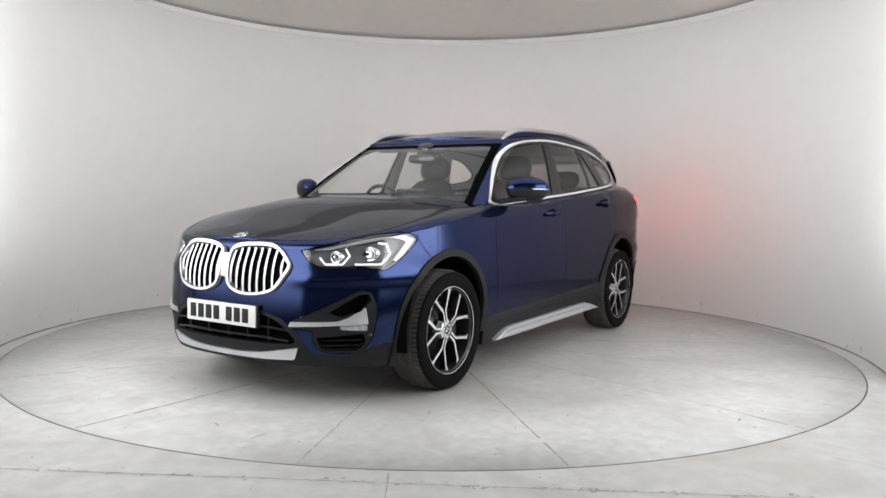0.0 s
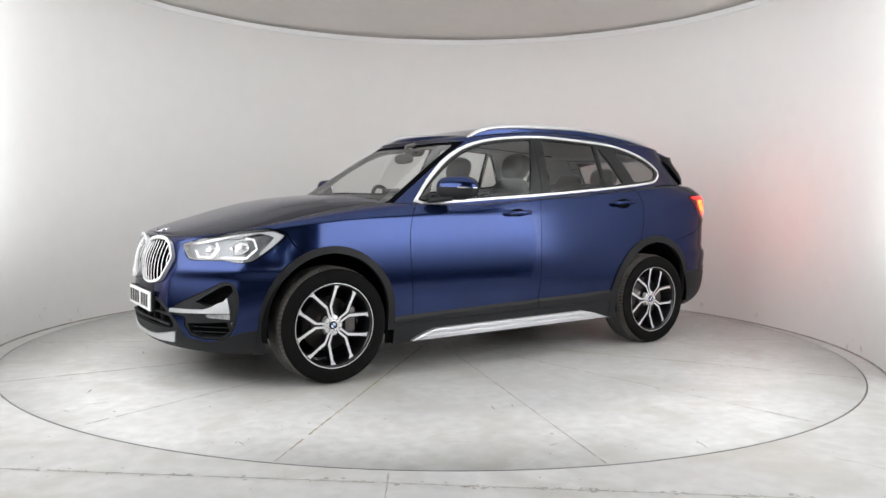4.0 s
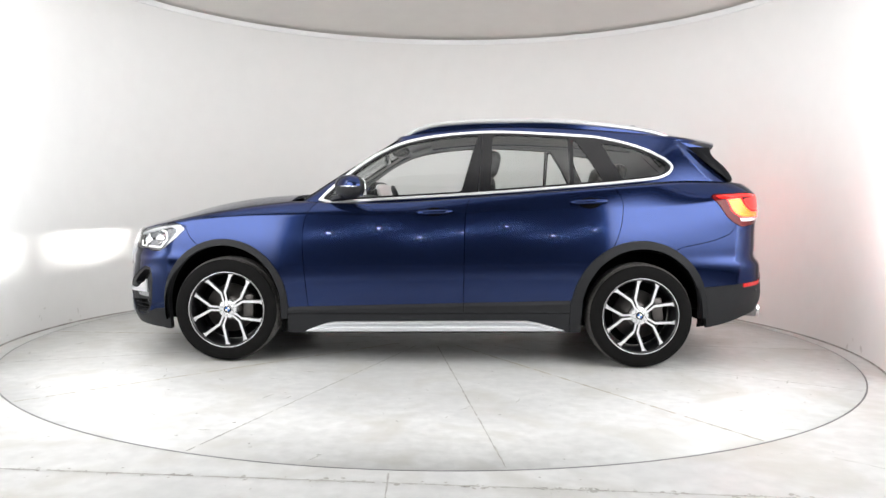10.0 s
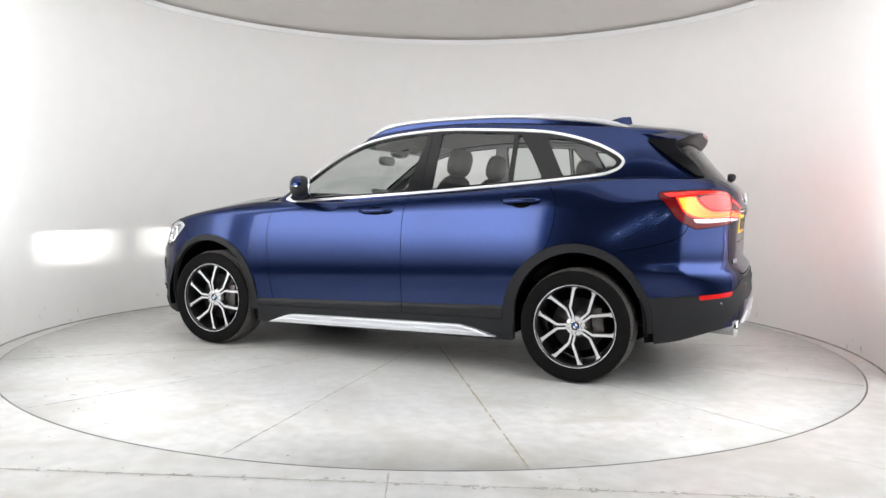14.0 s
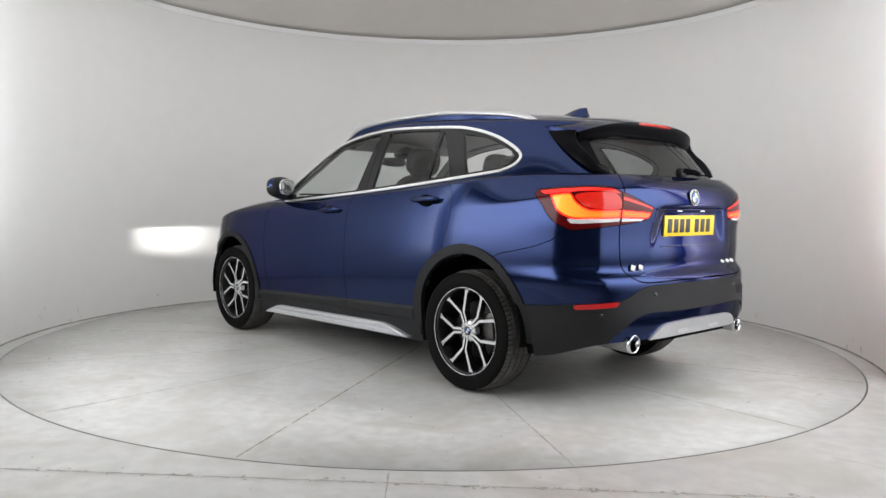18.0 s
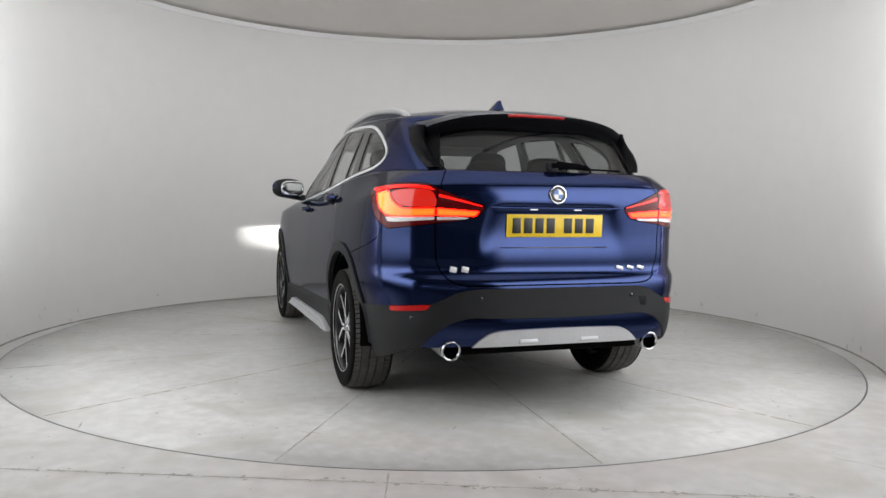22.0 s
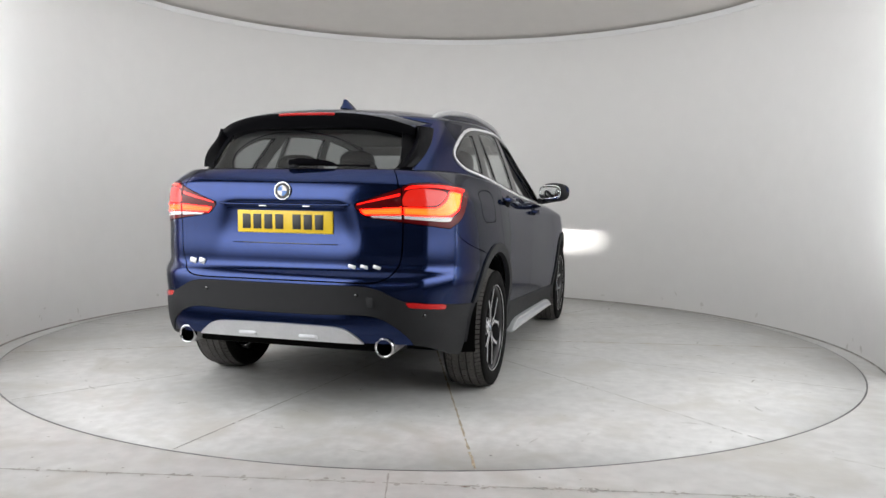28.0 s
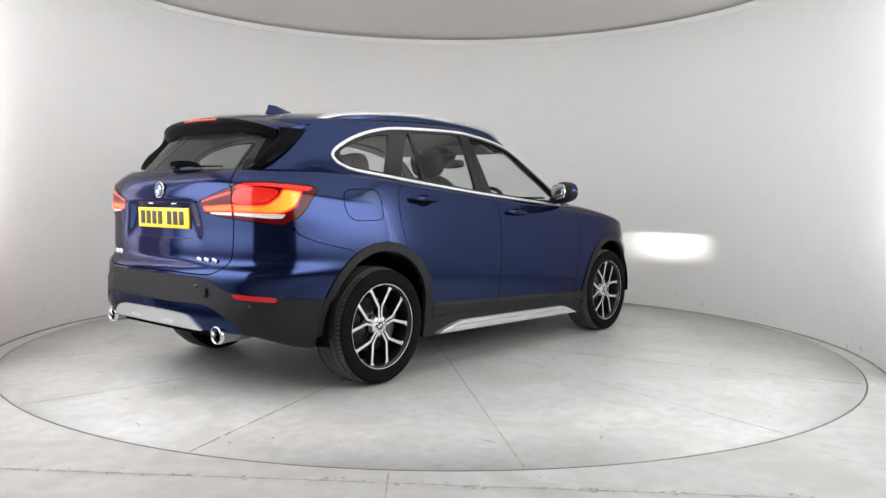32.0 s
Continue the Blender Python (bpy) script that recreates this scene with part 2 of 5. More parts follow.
# the turning disc
disc = part("turntable", revolve("turntable", [(.001, 0), (1.0, 0), (2.0, 0), (RD, 0), (RD, -.2)], 200), CONC)
tagged(disc, "round grey concrete turntable with a steel rim", "turntable", kind="structure")
part("rim_ring", ring_sheet("rim_ring", RD - .0055, RD + .0005, -.1, .0008, 240), STEEL, disc, "dark steel edge ring")

# contact shade and grime at the wall's foot, painted as one dark line
base_line = part("baseboard", ring_sheet("baseboard", RW - .004, RW + .01, .0006, .011, 220, -A_END, math.pi + A_END, (0, WY)), mat("contact_grime", (.36, .345, .32), .85, vary=.4, scale=7))
tagged(base_line, "painted dark line of contact shade and grime where the wall meets the floor", "baseboard", kind="structure")
# dark hall behind the camera
for nm, sz, at in (("wall_south", (9, .15, 4.2), (0, -8.6, 2.1)), ("wall_west", (.15, 7.0, 4.2), (-4.4, -5.1, 2.1)), ("wall_east", (.15, 7.0, 4.2), (4.4, -5.1, 2.1)),
                   ("hall_ceiling", (9, 5.6, .15), (0, -6.0, 4.2))):
    tagged(block(nm, sz, at, DARK, bevel=0), "unlit dark grey hall wall", "wall", kind="structure")

# ---- smooth curves and surface patches ----
def spline(pts):
    """A natural cubic through (x, y) knots, straight beyond its ends."""
    p = np.array(pts, float)
    x, y = p[:, 0], p[:, 1]
    n, h = len(x), np.diff(p[:, 0])
    A, b = np.eye(n), np.zeros(n)
    for i in range(1, n - 1):
        A[i, i - 1:i + 2] = h[i - 1], 2 * (h[i - 1] + h[i]), h[i]
        b[i] = 6 * ((y[i + 1] - y[i]) / h[i] - (y[i] - y[i - 1]) / h[i - 1])
    m = np.linalg.solve(A, b)

    def at(q):
        q = np.clip(np.asarray(q, float), x[0], x[-1])
        i = np.clip(np.searchsorted(x, q) - 1, 0, n - 2)
        d, e = q - x[i], x[i + 1] - q
        return (m[i] * e ** 3 + m[i + 1] * d ** 3) / (6 * h[i]) + (y[i] / h[i] - m[i] * h[i] / 6) * e + (y[i + 1] / h[i] - m[i + 1] * h[i] / 6) * d
    return at


def loop(pts, n=5, closed=True, soft=()):
    """A rounded line through the points; those whose index is in soft stay sharp corners."""
    p = np.array(pts, float)
    k, out = len(p), []
    for i in range(k if closed else k - 1):
        a, b = p[i], p[(i + 1) % k]
        pa = p[i - 1] if (closed or i) else a
        pb = p[(i + 2) % k] if (closed or i + 2 < k) else b
        ta = (b - a) if i in soft else (b - pa) / 2
        tb = (b - a) if (i + 1) % k in soft else (pb - a) / 2
        lim = np.linalg.norm(b - a)
        ta, tb = [v * min(1, lim / (np.linalg.norm(v) + 1e-9)) for v in (ta, tb)]
        for j in range(n):
            u = j / n
            out.append((2 * u**3 - 3 * u**2 + 1) * a + (u**3 - 2 * u**2 + u) * ta + (3 * u**2 - 2 * u**3) * b + (u**3 - u**2) * tb)
    if not closed:
        out.append(p[-1])
    return np.array(out)


def inside(q, poly):
    """Signed distance of points q to a closed polygon, negative within it."""
    q, a = np.asarray(q, float), np.asarray(poly, float)
    b = np.roll(a, -1, 0)
    best, odd = np.full(len(q), 1e9), np.zeros(len(q), bool)
    for (ax, ay), (bx, by) in zip(a, b):
        ex, ey = bx - ax, by - ay
        px, py = q[:, 0] - ax, q[:, 1] - ay
        t = np.clip((px * ex + py * ey) / (ex * ex + ey * ey + 1e-12), 0, 1)
        best = np.minimum(best, np.hypot(px - t * ex, py - t * ey))
        if ay != by:
            odd ^= ((ay > q[:, 1]) != (by > q[:, 1])) & (q[:, 0] < ax + (q[:, 1] - ay) * ex / ey)
    return np.where(odd, -best, best)


class Patch:
    """A piece of curved sheet: points, normals, the unrolled place (s, w) of each point, faces."""

    def __init__(self, V, N, A, F):
        self.V, self.N, self.A, self.F = V, N, A, F

    def col(self, how):
        c = {"x": self.V[:, 0], "y": abs(self.V[:, 1]), "z": self.V[:, 2], "s": self.A[:, 0], "w": self.A[:, 1]}
        return np.stack([c[k] for k in how], 1)

    def field(self, how, pts):
        return inside(self.col(how), pts)

    def keep(self, d):
        """The part where d <= 0, cut cleanly along d = 0."""
        D = np.concatenate([self.V, self.N, self.A], 1)
        rows, new_id, faces, cut = [], {}, [], {}
        neg = d <= 0

        def old(i):
            if i not in new_id:
                new_id[i] = len(rows)
                rows.append(D[i])
            return new_id[i]

        def mid(i, j):
            key = (i, j) if i < j else (j, i)
            if key not in cut:
                t = d[key[0]] / (d[key[0]] - d[key[1]])
                cut[key] = len(rows)
                rows.append(D[key[0]] * (1 - t) + D[key[1]] * t)
            return cut[key]
        for f in self.F:
            k = [neg[i] for i in f]
            if all(k):
                faces.append(tuple(old(i) for i in f))
            elif any(k):
                g = []
                for i, j in zip(f, f[1:] + f[:1]):
                    if neg[i]:
                        g.append(old(i))
                    if neg[i] != neg[j]:
                        g.append(mid(i, j))
                g = [a for n, a in enumerate(g) if a != g[n - 1]]
                if len(g) > 2:
                    faces.append(tuple(g))
        R = np.array(rows) if rows else np.zeros((0, D.shape[1]))
        return Patch(R[:, :3], R[:, 3:6], R[:, 6:], faces)

    def split(self, d, gap=0.002):
        return self.keep(d + gap), self.keep(gap - d)

    def fine(self, times=2):
        """The same sheet with every face cut into quads, so that small shapes cut cleanly."""
        p = self
        for _ in range(times):
            D = np.concatenate([p.V, p.N, p.A], 1)
            rows, mid, F = list(D), {}, []

            def half(i, j):
                key = (i, j) if i < j else (j, i)
                if key not in mid:
                    mid[key] = len(rows)
                    rows.append((D[i] + D[j]) / 2)
                return mid[key]
            for f in p.F:
                c = len(rows)
                rows.append(D[list(f)].mean(0))
                e = [half(f[k], f[(k + 1) % len(f)]) for k in range(len(f))]
                F += [(f[k], e[k], c, e[k - 1]) for k in range(len(f))]
            R = np.array(rows)
            p = Patch(R[:, :3], R[:, 3:6], R[:, 6:], F)
        return p

    def moved(self, off):
        return Patch(self.V + self.N * (off if np.ndim(off) == 0 else np.asarray(off)[:, None]), self.N, self.A, self.F)

    def mirrored(self):
        m = np.array([1, -1, 1])
        return Patch(self.V * m, self.N * m, self.A, [f[::-1] for f in self.F])

    def __add__(self, o):
        n = len(self.V)
        return Patch(np.concatenate([self.V, o.V]), np.concatenate([self.N, o.N]), np.concatenate([self.A, o.A]),
                     self.F + [tuple(i + n for i in f) for f in o.F])


def grid_patch(P, S, Wv):
    """A patch from a grid of points P[i, j] with unrolled coordinates."""
    du, dv = np.gradient(P, axis=0), np.gradient(P, axis=1)
    N = np.cross(du, dv)
    N /= np.linalg.norm(N, axis=2, keepdims=True) + 1e-12
    n, m = P.shape[:2]
    F = [(i * m + j, i * m + m + j, i * m + m + j + 1, i * m + j + 1) for i in range(n - 1) for j in range(m - 1)]
    return Patch(P.reshape(-1, 3), N.reshape(-1, 3), np.stack([S, Wv], 2).reshape(-1, 2), F)


# ---- the car's skin; x runs rearward from mid wheelbase, y to its right, z up ----
XF = spline([(.15, -2.10), (.24, -2.165), (.34, -2.19), (.46, -2.192), (.58, -2.182), (.70, -2.16), (.80, -2.13), (.90, -2.10)])
XR = spline([(.2, 2.08), (.30, 2.19), (.38, 2.238), (.50, 2.25), (.60, 2.24), (.655, 2.236), (.685, 2.224), (.715, 2.197), (.76, 2.190), (.88, 2.190), (1.0, 2.197), (1.08, 2.20), (1.16, 2.178), (1.3, 2.10)])
ZC = spline([(-2.2, .785), (-2.0, .81), (-1.8, .86), (-1.6, .895), (-1.3, .93), (-.9, .948), (-.4, .962), (.3, .985), (1.0, 1.012), (1.6, 1.05), (2.0, 1.11), (2.2, 1.135)])
ZT = spline([(-2.2, .838), (-2.0, .862), (-1.8, .906), (-1.6, .95), (-1.3, 1.0), (-.95, 1.042), (-.7, 1.040), (-.4, 1.042), (.25, 1.090), (.77, 1.135), (1.17, 1.175), (1.42, 1.199), (1.7, 1.217), (2.0, 1.213), (2.2, 1.208)])
RI = spline([(-2.2, .05), (-1.9, .06), (-1.6, .11), (-1.3, .15), (-.95, .14), (-.75, .10), (-.4, .085), (.25, .085), (1.0, .09), (1.42, .12), (1.65, .16), (1.9, .15), (2.2, .09)])
# how far the body leans in between the shoulder line and the windows
RL = spline([(-2.2, .04), (-1.9, .045), (-1.6, .088), (-1.3, .128), (-.95, .110), (-.75, .063), (-.4, .036), (.25, .034), (1.0, .039), (1.42, .060), (1.65, .092), (1.9, .106), (2.2, .07)])
ZB = spline([(-2.2, .215), (-1.9, .20), (-1.6, .195), (0, .205), (1.5, .24), (1.8, .262), (1.95, .30), (2.07, .35), (2.2, .372)])
DIP = spline([(0, .022), (.08, .012), (.16, .005), (.25, .001), (.33, .0), (.40, .002), (.46, .008), (.52, .017), (.58, .028), (.66, .038), (.75, .050), (.85, .075)])
FLAT = spline([(-2.2, 0), (-1.5, .0), (-.9, .25), (-.4, .72), (.6, .85), (1.2, .85), (1.6, .85), (2.2, .70)])
XC1, XC2, NF, NR = -1.25, 1.35, 2.6, 4.5


def half_width(x):
    tail_in = np.clip((x - 1.05) / 1.05, 0, 1)
    return .898 - .031 * tail_in ** 2 * (3 - 2 * tail_in) + .012 * np.exp(-((x + 1.3) / .5) ** 2) + .010 * np.exp(-((x - 1.35) / .60) ** 2)


def outline_steps(xf, xr, c1, c2, b, nf, nr, step):
    """(kind, angle or x, station x, s) along a half outline from the nose to the tail, at equal steps."""
    ph = np.linspace(0, 1, 500)
    ph = ph ** 2 * (3 - 2 * ph) * math.pi / 2
    fx, fy = c1 - (c1 - xf) * np.cos(ph) ** (2 / nf), b * np.sin(ph) ** (2 / nf)
    rx, ry = c2 + (xr - c2) * np.cos(ph[::-1]) ** (2 / nr), b * np.sin(ph[::-1]) ** (2 / nr)
    sx = np.linspace(c1, c2, 200)[1:-1]
    X, Y = np.concatenate([fx, sx, rx]), np.concatenate([fy, sx * 0 + b, ry])
    T = np.concatenate([ph, 10 + sx, 30 + ph[::-1]])
    kind = np.concatenate([ph * 0, sx * 0 + 1, ph * 0 + 2])
    L = np.concatenate([[0], np.cumsum(np.hypot(np.diff(X), np.diff(Y)))])
    out = []
    for s in np.linspace(0, L[-1], int(L[-1] / step)):
        i = min(np.searchsorted(L, s), len(L) - 1)
        j = max(i - 1, 0)
        if kind[i] != kind[j]:
            j = i
        u = 0 if i == j else (s - L[j]) / (L[i] - L[j])
        t = T[j] * (1 - u) + T[i] * u
        out.append((int(kind[i]), t - (0, 10, 30)[int(kind[i])], X[j] * (1 - u) + X[i] * u, s))
    return out


def lower_skin(step=.016):
    st = outline_steps(-2.18, 2.2, XC1, XC2, .9, NF, NR, step)
    # s is counted from the nose along the flanks and from the middle of the tail round the corner
    short = outline_steps(-2.18, 2.2, XC1, XC2, .9, NF, 3.3, step)[-1][3] - st[-1][3]
    nv, nq = 50, 12
    P, S, Wv = np.zeros((len(st), nv + nq, 3)), np.zeros((len(st), nv + nq)), np.zeros((len(st), nv + nq))
    for i, (kind, t, X0, s) in enumerate(st):
        zb, zc, zt, r = ZB(X0), ZC(X0), ZT(X0), RL(X0)
        q = np.linspace(0, radians(84), nq + 1)[1:]
        z0 = np.concatenate([np.linspace(zb, zc, nv), np.full(nq, zc)])
        k = FLAT(X0)
        li = q / q[-1]
        z = np.concatenate([z0[:nv], zc + (zt - zc) * ((1 - k) * np.sin(q) / math.sin(radians(84)) + k * li)])
        ins = np.concatenate([np.zeros(nv), r * ((1 - k) * (1 - np.cos(q)) / (1 - math.cos(radians(84))) + k * li ** 1.1)])
        ins[-1] = max(RI(X0) - .022, r)
        sw = half_width(X0) - DIP(zc - z0) - ins
        if kind == 0:
            c, k = max(math.cos(t), 0) ** (2 / NF), max(math.sin(t), 0) ** (2 / NF)
            x, y = XC1 - (XC1 - XF(z0) - ins) * c, sw * k
            # the crease below the headlight
            rise = .008 * np.exp(-((z - .640 - .03 * k) / .034) ** 2) / (1 + np.exp(-(y - .44) / .03)) / (1 + np.exp(-(-1.62 - x) / .04))
            x, y = x - rise * c, y + rise * k
        elif kind == 1:
            x, y = np.full(len(z), t), sw
        else:
            c, k = max(math.cos(t), 0) ** (2 / NR), max(math.sin(t), 0) ** (2 / NR)
            x, y = XC2 + (XR(z0) - ins - XC2) * c, sw * k
        # the hollow for the rear plate
        if kind == 2:
            e = lambda v, a, w: 1 / (1 + np.exp(-(v - a) / w))
            x = x - .017 * e(.31 + .35 * (1.03 - z) * (z < 1.03) - y, 0, .018) * e(1.035 - z, 0, .005) * e(z - .85, 0, .030)
            # the ledge of the bumper below the set-in corner
            y = y - .012 * k ** 3 * e(X0 - 1.80, 0, .09) * e(z - .705, 0, .008) * e(.93 - z, 0, .035)
        P[i, :, 0], P[i, :, 1], P[i, :, 2] = x, -y, z
        w = min(max((s - 3.9) / .95, 0), 1)
        S[i], Wv[i] = s + short * w * w * (3 - 2 * w), np.linspace(0, 1, nv + nq)
    p = grid_patch(P, S, Wv)
    mid = abs(p.V[:, 1]) < .002
    NN = p.N.reshape(len(st), nv + nq, 3)
    NN[0], NN[-1] = NN[1], NN[-2]
    p.N = NN.reshape(-1, 3)
    p.N[mid, 1] = 0
    p.N /= np.linalg.norm(p.N, axis=1)[:, None]
    return p


GC1, GC2, GNF, GNR = -.45, 1.30, 7.0, 3.6
GZ = spline([(-.5, 1.45), (-.2, 1.462), (.0, 1.494), (.35, 1.530), (.7, 1.533), (1.1, 1.518), (1.5, 1.492), (1.75, 1.474), (1.9, 1.468)])
GB = spline([(-.6, .60), (-.1, .622), (.3, .64), (.8, .648), (1.3, .636), (1.9, .60)])


def upper_skin(step=.016):
    st = outline_steps(-.75, 2.0, GC1, GC2, .72, GNF, GNR, step)
    nv, nq = 34, 8
    P, S, Wv = np.zeros((len(st), nv + nq, 3)), np.zeros((len(st), nv + nq)), np.zeros((len(st), nv + nq))
    for i, (kind, t, X0, s) in enumerate(st):
        w0 = np.linspace(0, 1, nv)
        w = np.concatenate([w0, np.ones(nq)])
        q = np.linspace(0, radians(70), nq + 1)[1:]
        ins = np.concatenate([np.zeros(nv), .055 * (1 - np.cos(q)) / (1 - math.cos(radians(70)))])
        c1 = -.56 + .675 * w
        if kind == 1:
            u = (t - GC1) / (GC2 - GC1)
            x = c1 + (GC2 - c1) * u
            c, k = 0, 1
        elif kind == 0:
            c, k = max(math.cos(t), 0) ** (2 / GNF), max(math.sin(t), 0) ** (2 / GNF)
            x = c1 - (c1 - (-.985 + .70 * w) - ins) * c
        else:
            c, k = max(math.cos(t), 0) ** (2 / GNR), max(math.sin(t), 0) ** (2 / GNR)
            x = GC2 + ((2.105 - .235 * w - .03 * w * (1 - w)) - ins - GC2) * c
        xb, xt = x[0], x[nv - 1]
        yb = (half_width(xb) - RI(xb) - .012) if kind != 0 else (half_width(-.45) - RI(-.45) - .012)
        y = (yb + (GB(xt) - yb) * w + .02 * w * (1 - w) * 2 - ins) * k
        zb = ZT(np.clip(xb, -.75, 2.1)) - .012 - (.03 * c if kind == 0 else 0)
        ztop = GZ(xt) + (.02 * c if kind == 0 else .012 * c if kind == 2 else 0)
        z = zb + (ztop - zb) * w
        z[nv:] += .032 * np.sin(q) / math.sin(radians(70))
        if kind == 0:
            z = z + .03 * np.clip(w, 0, 1) * (1 - w) * c
        P[i, :, 0], P[i, :, 1], P[i, :, 2] = x, -y, z
        S[i], Wv[i] = s, np.concatenate([w0, 1 + np.linspace(0, 1, nq + 1)[1:]])
    return grid_patch(P, S, Wv)


def cap(edge, rise, p=2.4, n=41, s0=0.0):
    """A crowned sheet between an edge line (x, -y, z) and its mirror image."""
    P, S, Wv = np.zeros((len(edge), n, 3)), np.zeros((len(edge), n)), np.zeros((len(edge), n))
    u = np.linspace(-1, 1, n)
    u = np.sign(u) * abs(u) ** .85
    for i, (x, y, z) in enumerate(edge):
        P[i, :, 0], P[i, :, 1] = x, -u * y
        P[i, :, 2] = z + rise(x) * (1 - abs(u) ** p)
        S[i], Wv[i] = s0 + i * .02, u
    return grid_patch(P[:, ::-1], S[:, ::-1], Wv[:, ::-1])


L0, U0 = lower_skin(), upper_skin()
NL, NU = 62, 42
LP, LN, LS = L0.V.reshape(-1, NL, 3), L0.N.reshape(-1, NL, 3), L0.A.reshape(-1, NL, 2)[:, 0, 0]


def on_skin(s, z, off=0.0):
    """The point of the lower skin (car's left half) at s along it and height z, moved off outward."""
    i = int(np.clip(np.searchsorted(LS, s) - 1, 0, len(LS) - 2))
    u = (s - LS[i]) / (LS[i + 1] - LS[i])
    out = []
    for r in (i, i + 1):
        zz = LP[r, :, 2]
        out.append([np.interp(z, zz, A[r, :, k]) for A in (LP, LN) for k in range(3)])
    q = np.array(out[0]) * (1 - u) + np.array(out[1]) * u
    return q[:3] + q[3:] / np.linalg.norm(q[3:]) * off

# ---- the car ----
car = new("car")
tagged(car, "dark metallic blue compact SUV standing on the turntable, lights on", "car")


def sheet(name, p, material, parent, thick=.012, label=""):
    """A patch as a mesh with its own edge thickness and smooth curvature."""
    if len(p.F) == 0:
        return None
    V, F, N = [tuple(v) for v in p.V], list(p.F), p.N
    loops = [tuple(N[i]) for f in F for i in f]
    smooth = [True] * len(F)
    if thick:
        seen = {(a, b) for f in F for a, b in zip(f, f[1:] + f[:1])}
        low_id, n0 = {}, len(F)
        for a, b in sorted(seen):
            if (b, a) not in seen and max(abs(p.V[a][1]), abs(p.V[b][1])) > 1e-4:
                for i in (a, b):
                    if i not in low_id:
                        low_id[i] = len(V)
                        V += [tuple(p.V[i]), tuple(p.V[i] - p.N[i] * thick)]
                F.append((low_id[b], low_id[a], low_id[a] + 1, low_id[b] + 1))
        loops += [(0, 0, 0)] * (4 * (len(F) - n0))
        smooth += [False] * (len(F) - n0)
    me = bpy.data.meshes.new(name)
    me.from_pydata(V, [], F)
    me.polygons.foreach_set("use_smooth", smooth)
    me.normals_split_custom_set(loops)
    me.update()
    return part(name, me, material, parent, label)


def pair(name, p, material, parent, thick=.012, label=""):
    """The same sheet on both sides; parent may be a pair too."""
    pa, pb = parent if isinstance(parent, tuple) else (parent, parent)
    return sheet(name, p, material, pa, thick, label), sheet(name, p.mirrored(), material, pb, thick, label)


def whole(p):
    return p.mirrored() + p


def arch(xc, zc, rx, rz, drop, flare=0.0, n=28):
    """A wheel arch: half an ellipse with legs that run down."""
    pts = [(xc - rx * math.cos(t), zc + rz * math.sin(t)) for t in np.linspace(0, math.pi, n)]
    return np.array([(xc - rx - flare, drop)] + pts + [(xc + rx + flare, drop)])


ARCH_FI, ARCH_FO = arch(-1.352, .372, .368, .384, .10), arch(-1.350, .36, .413, .437, .10, .01)
ARCH_RI, ARCH_RO = arch(1.340, .385, .380, .388, .10, .01), arch(1.330, .36, .445, .465, .10)
low, up = lower_skin(), upper_skin()
for A in (ARCH_FI, ARCH_RI):
    low = low.keep(-low.field("xz", A))

# lamps and openings, in the unrolled plane (s, z) of the lower skin
HEAD = loop([(.465, .797), (.60, .829), (.77, .868), (.93, .889), (1.04, .890), (1.118, .858), (1.06, .802), (.975, .735), (.935, .710), (.86, .705), (.79, .716), (.60, .714), (.54, .724)], 5, soft=(0, 5))
TAIL = loop([(4.500, 1.108), (4.530, 1.13), (4.630, 1.138), (4.770, 1.146), (4.910, 1.140), (4.975, 1.115), (5.070, 1.083), (5.215, 1.036), (5.160, .982), (4.960, .953), (4.700, .922), (4.605, .972), (4.535, 1.06)], 5, soft=(7, 10))
KIDNEY = loop([(.022, .69), (.022, .765), (.045, .804), (.14, .822), (.29, .824), (.348, .810), (.388, .775), (.426, .725), (.420, .690), (.360, .604), (.315, .578), (.22, .561), (.12, .566), (.05, .598), (.028, .64)], 5)
VENT = loop([(.44, .440), (.69, .551), (.79, .603), (.85, .592), (.880, .53), (.884, .45), (.868, .35), (.82, .283), (.69, .277), (.60, .292), (.555, .35), (.56, .398), (.43, .406)], 5, soft=(0, 1, 2, 3, 5, 6, 7, 8, 9, 10, 11, 12))
TRI = loop([(.63, .485), (.785, .577), (.835, .583), (.850, .55), (.80, .494), (.70, .465)], 4, soft=range(6))
ELL = loop([(.40, .437), (.68, .446), (.735, .463), (.822, .516), (.840, .43), (.70, .425), (.40, .413)], 4, soft=range(7))
FOG = loop([(.692, .420), (.838, .426), (.838, .393), (.70, .402)], 3, soft=range(4))
LVENT = loop([(.575, .362), (.70, .370), (.82, .380), (.838, .325), (.79, .290), (.66, .288), (.60, .307)], 4, soft=range(7))
INTAKE = loop([(-.1, .462), (.27, .464), (.365, .438), (.465, .35), (.445, .325), (.15, .320), (-.1, .318)], 4, soft=(0, 6))
SKID = loop([(-.1, .234), (-.1, .264), (.13, .264), (.27, .273), (.487, .309), (.462, .244), (.28, .238)], 3, soft=range(7))
LOWBLK = np.array([(-.1, 0), (-.1, .484), (.285, .486), (.39, .455), (.50, .36), (.555, .283), (.72, .262), (.906, .322), (1.04, .341), (1.4, .36), (1.4, 0)])

head, low = low.split(low.field("sz", HEAD))
tail, low = low.split(low.field("sz", TAIL))
head, tail = head.fine(1), tail.fine(2)
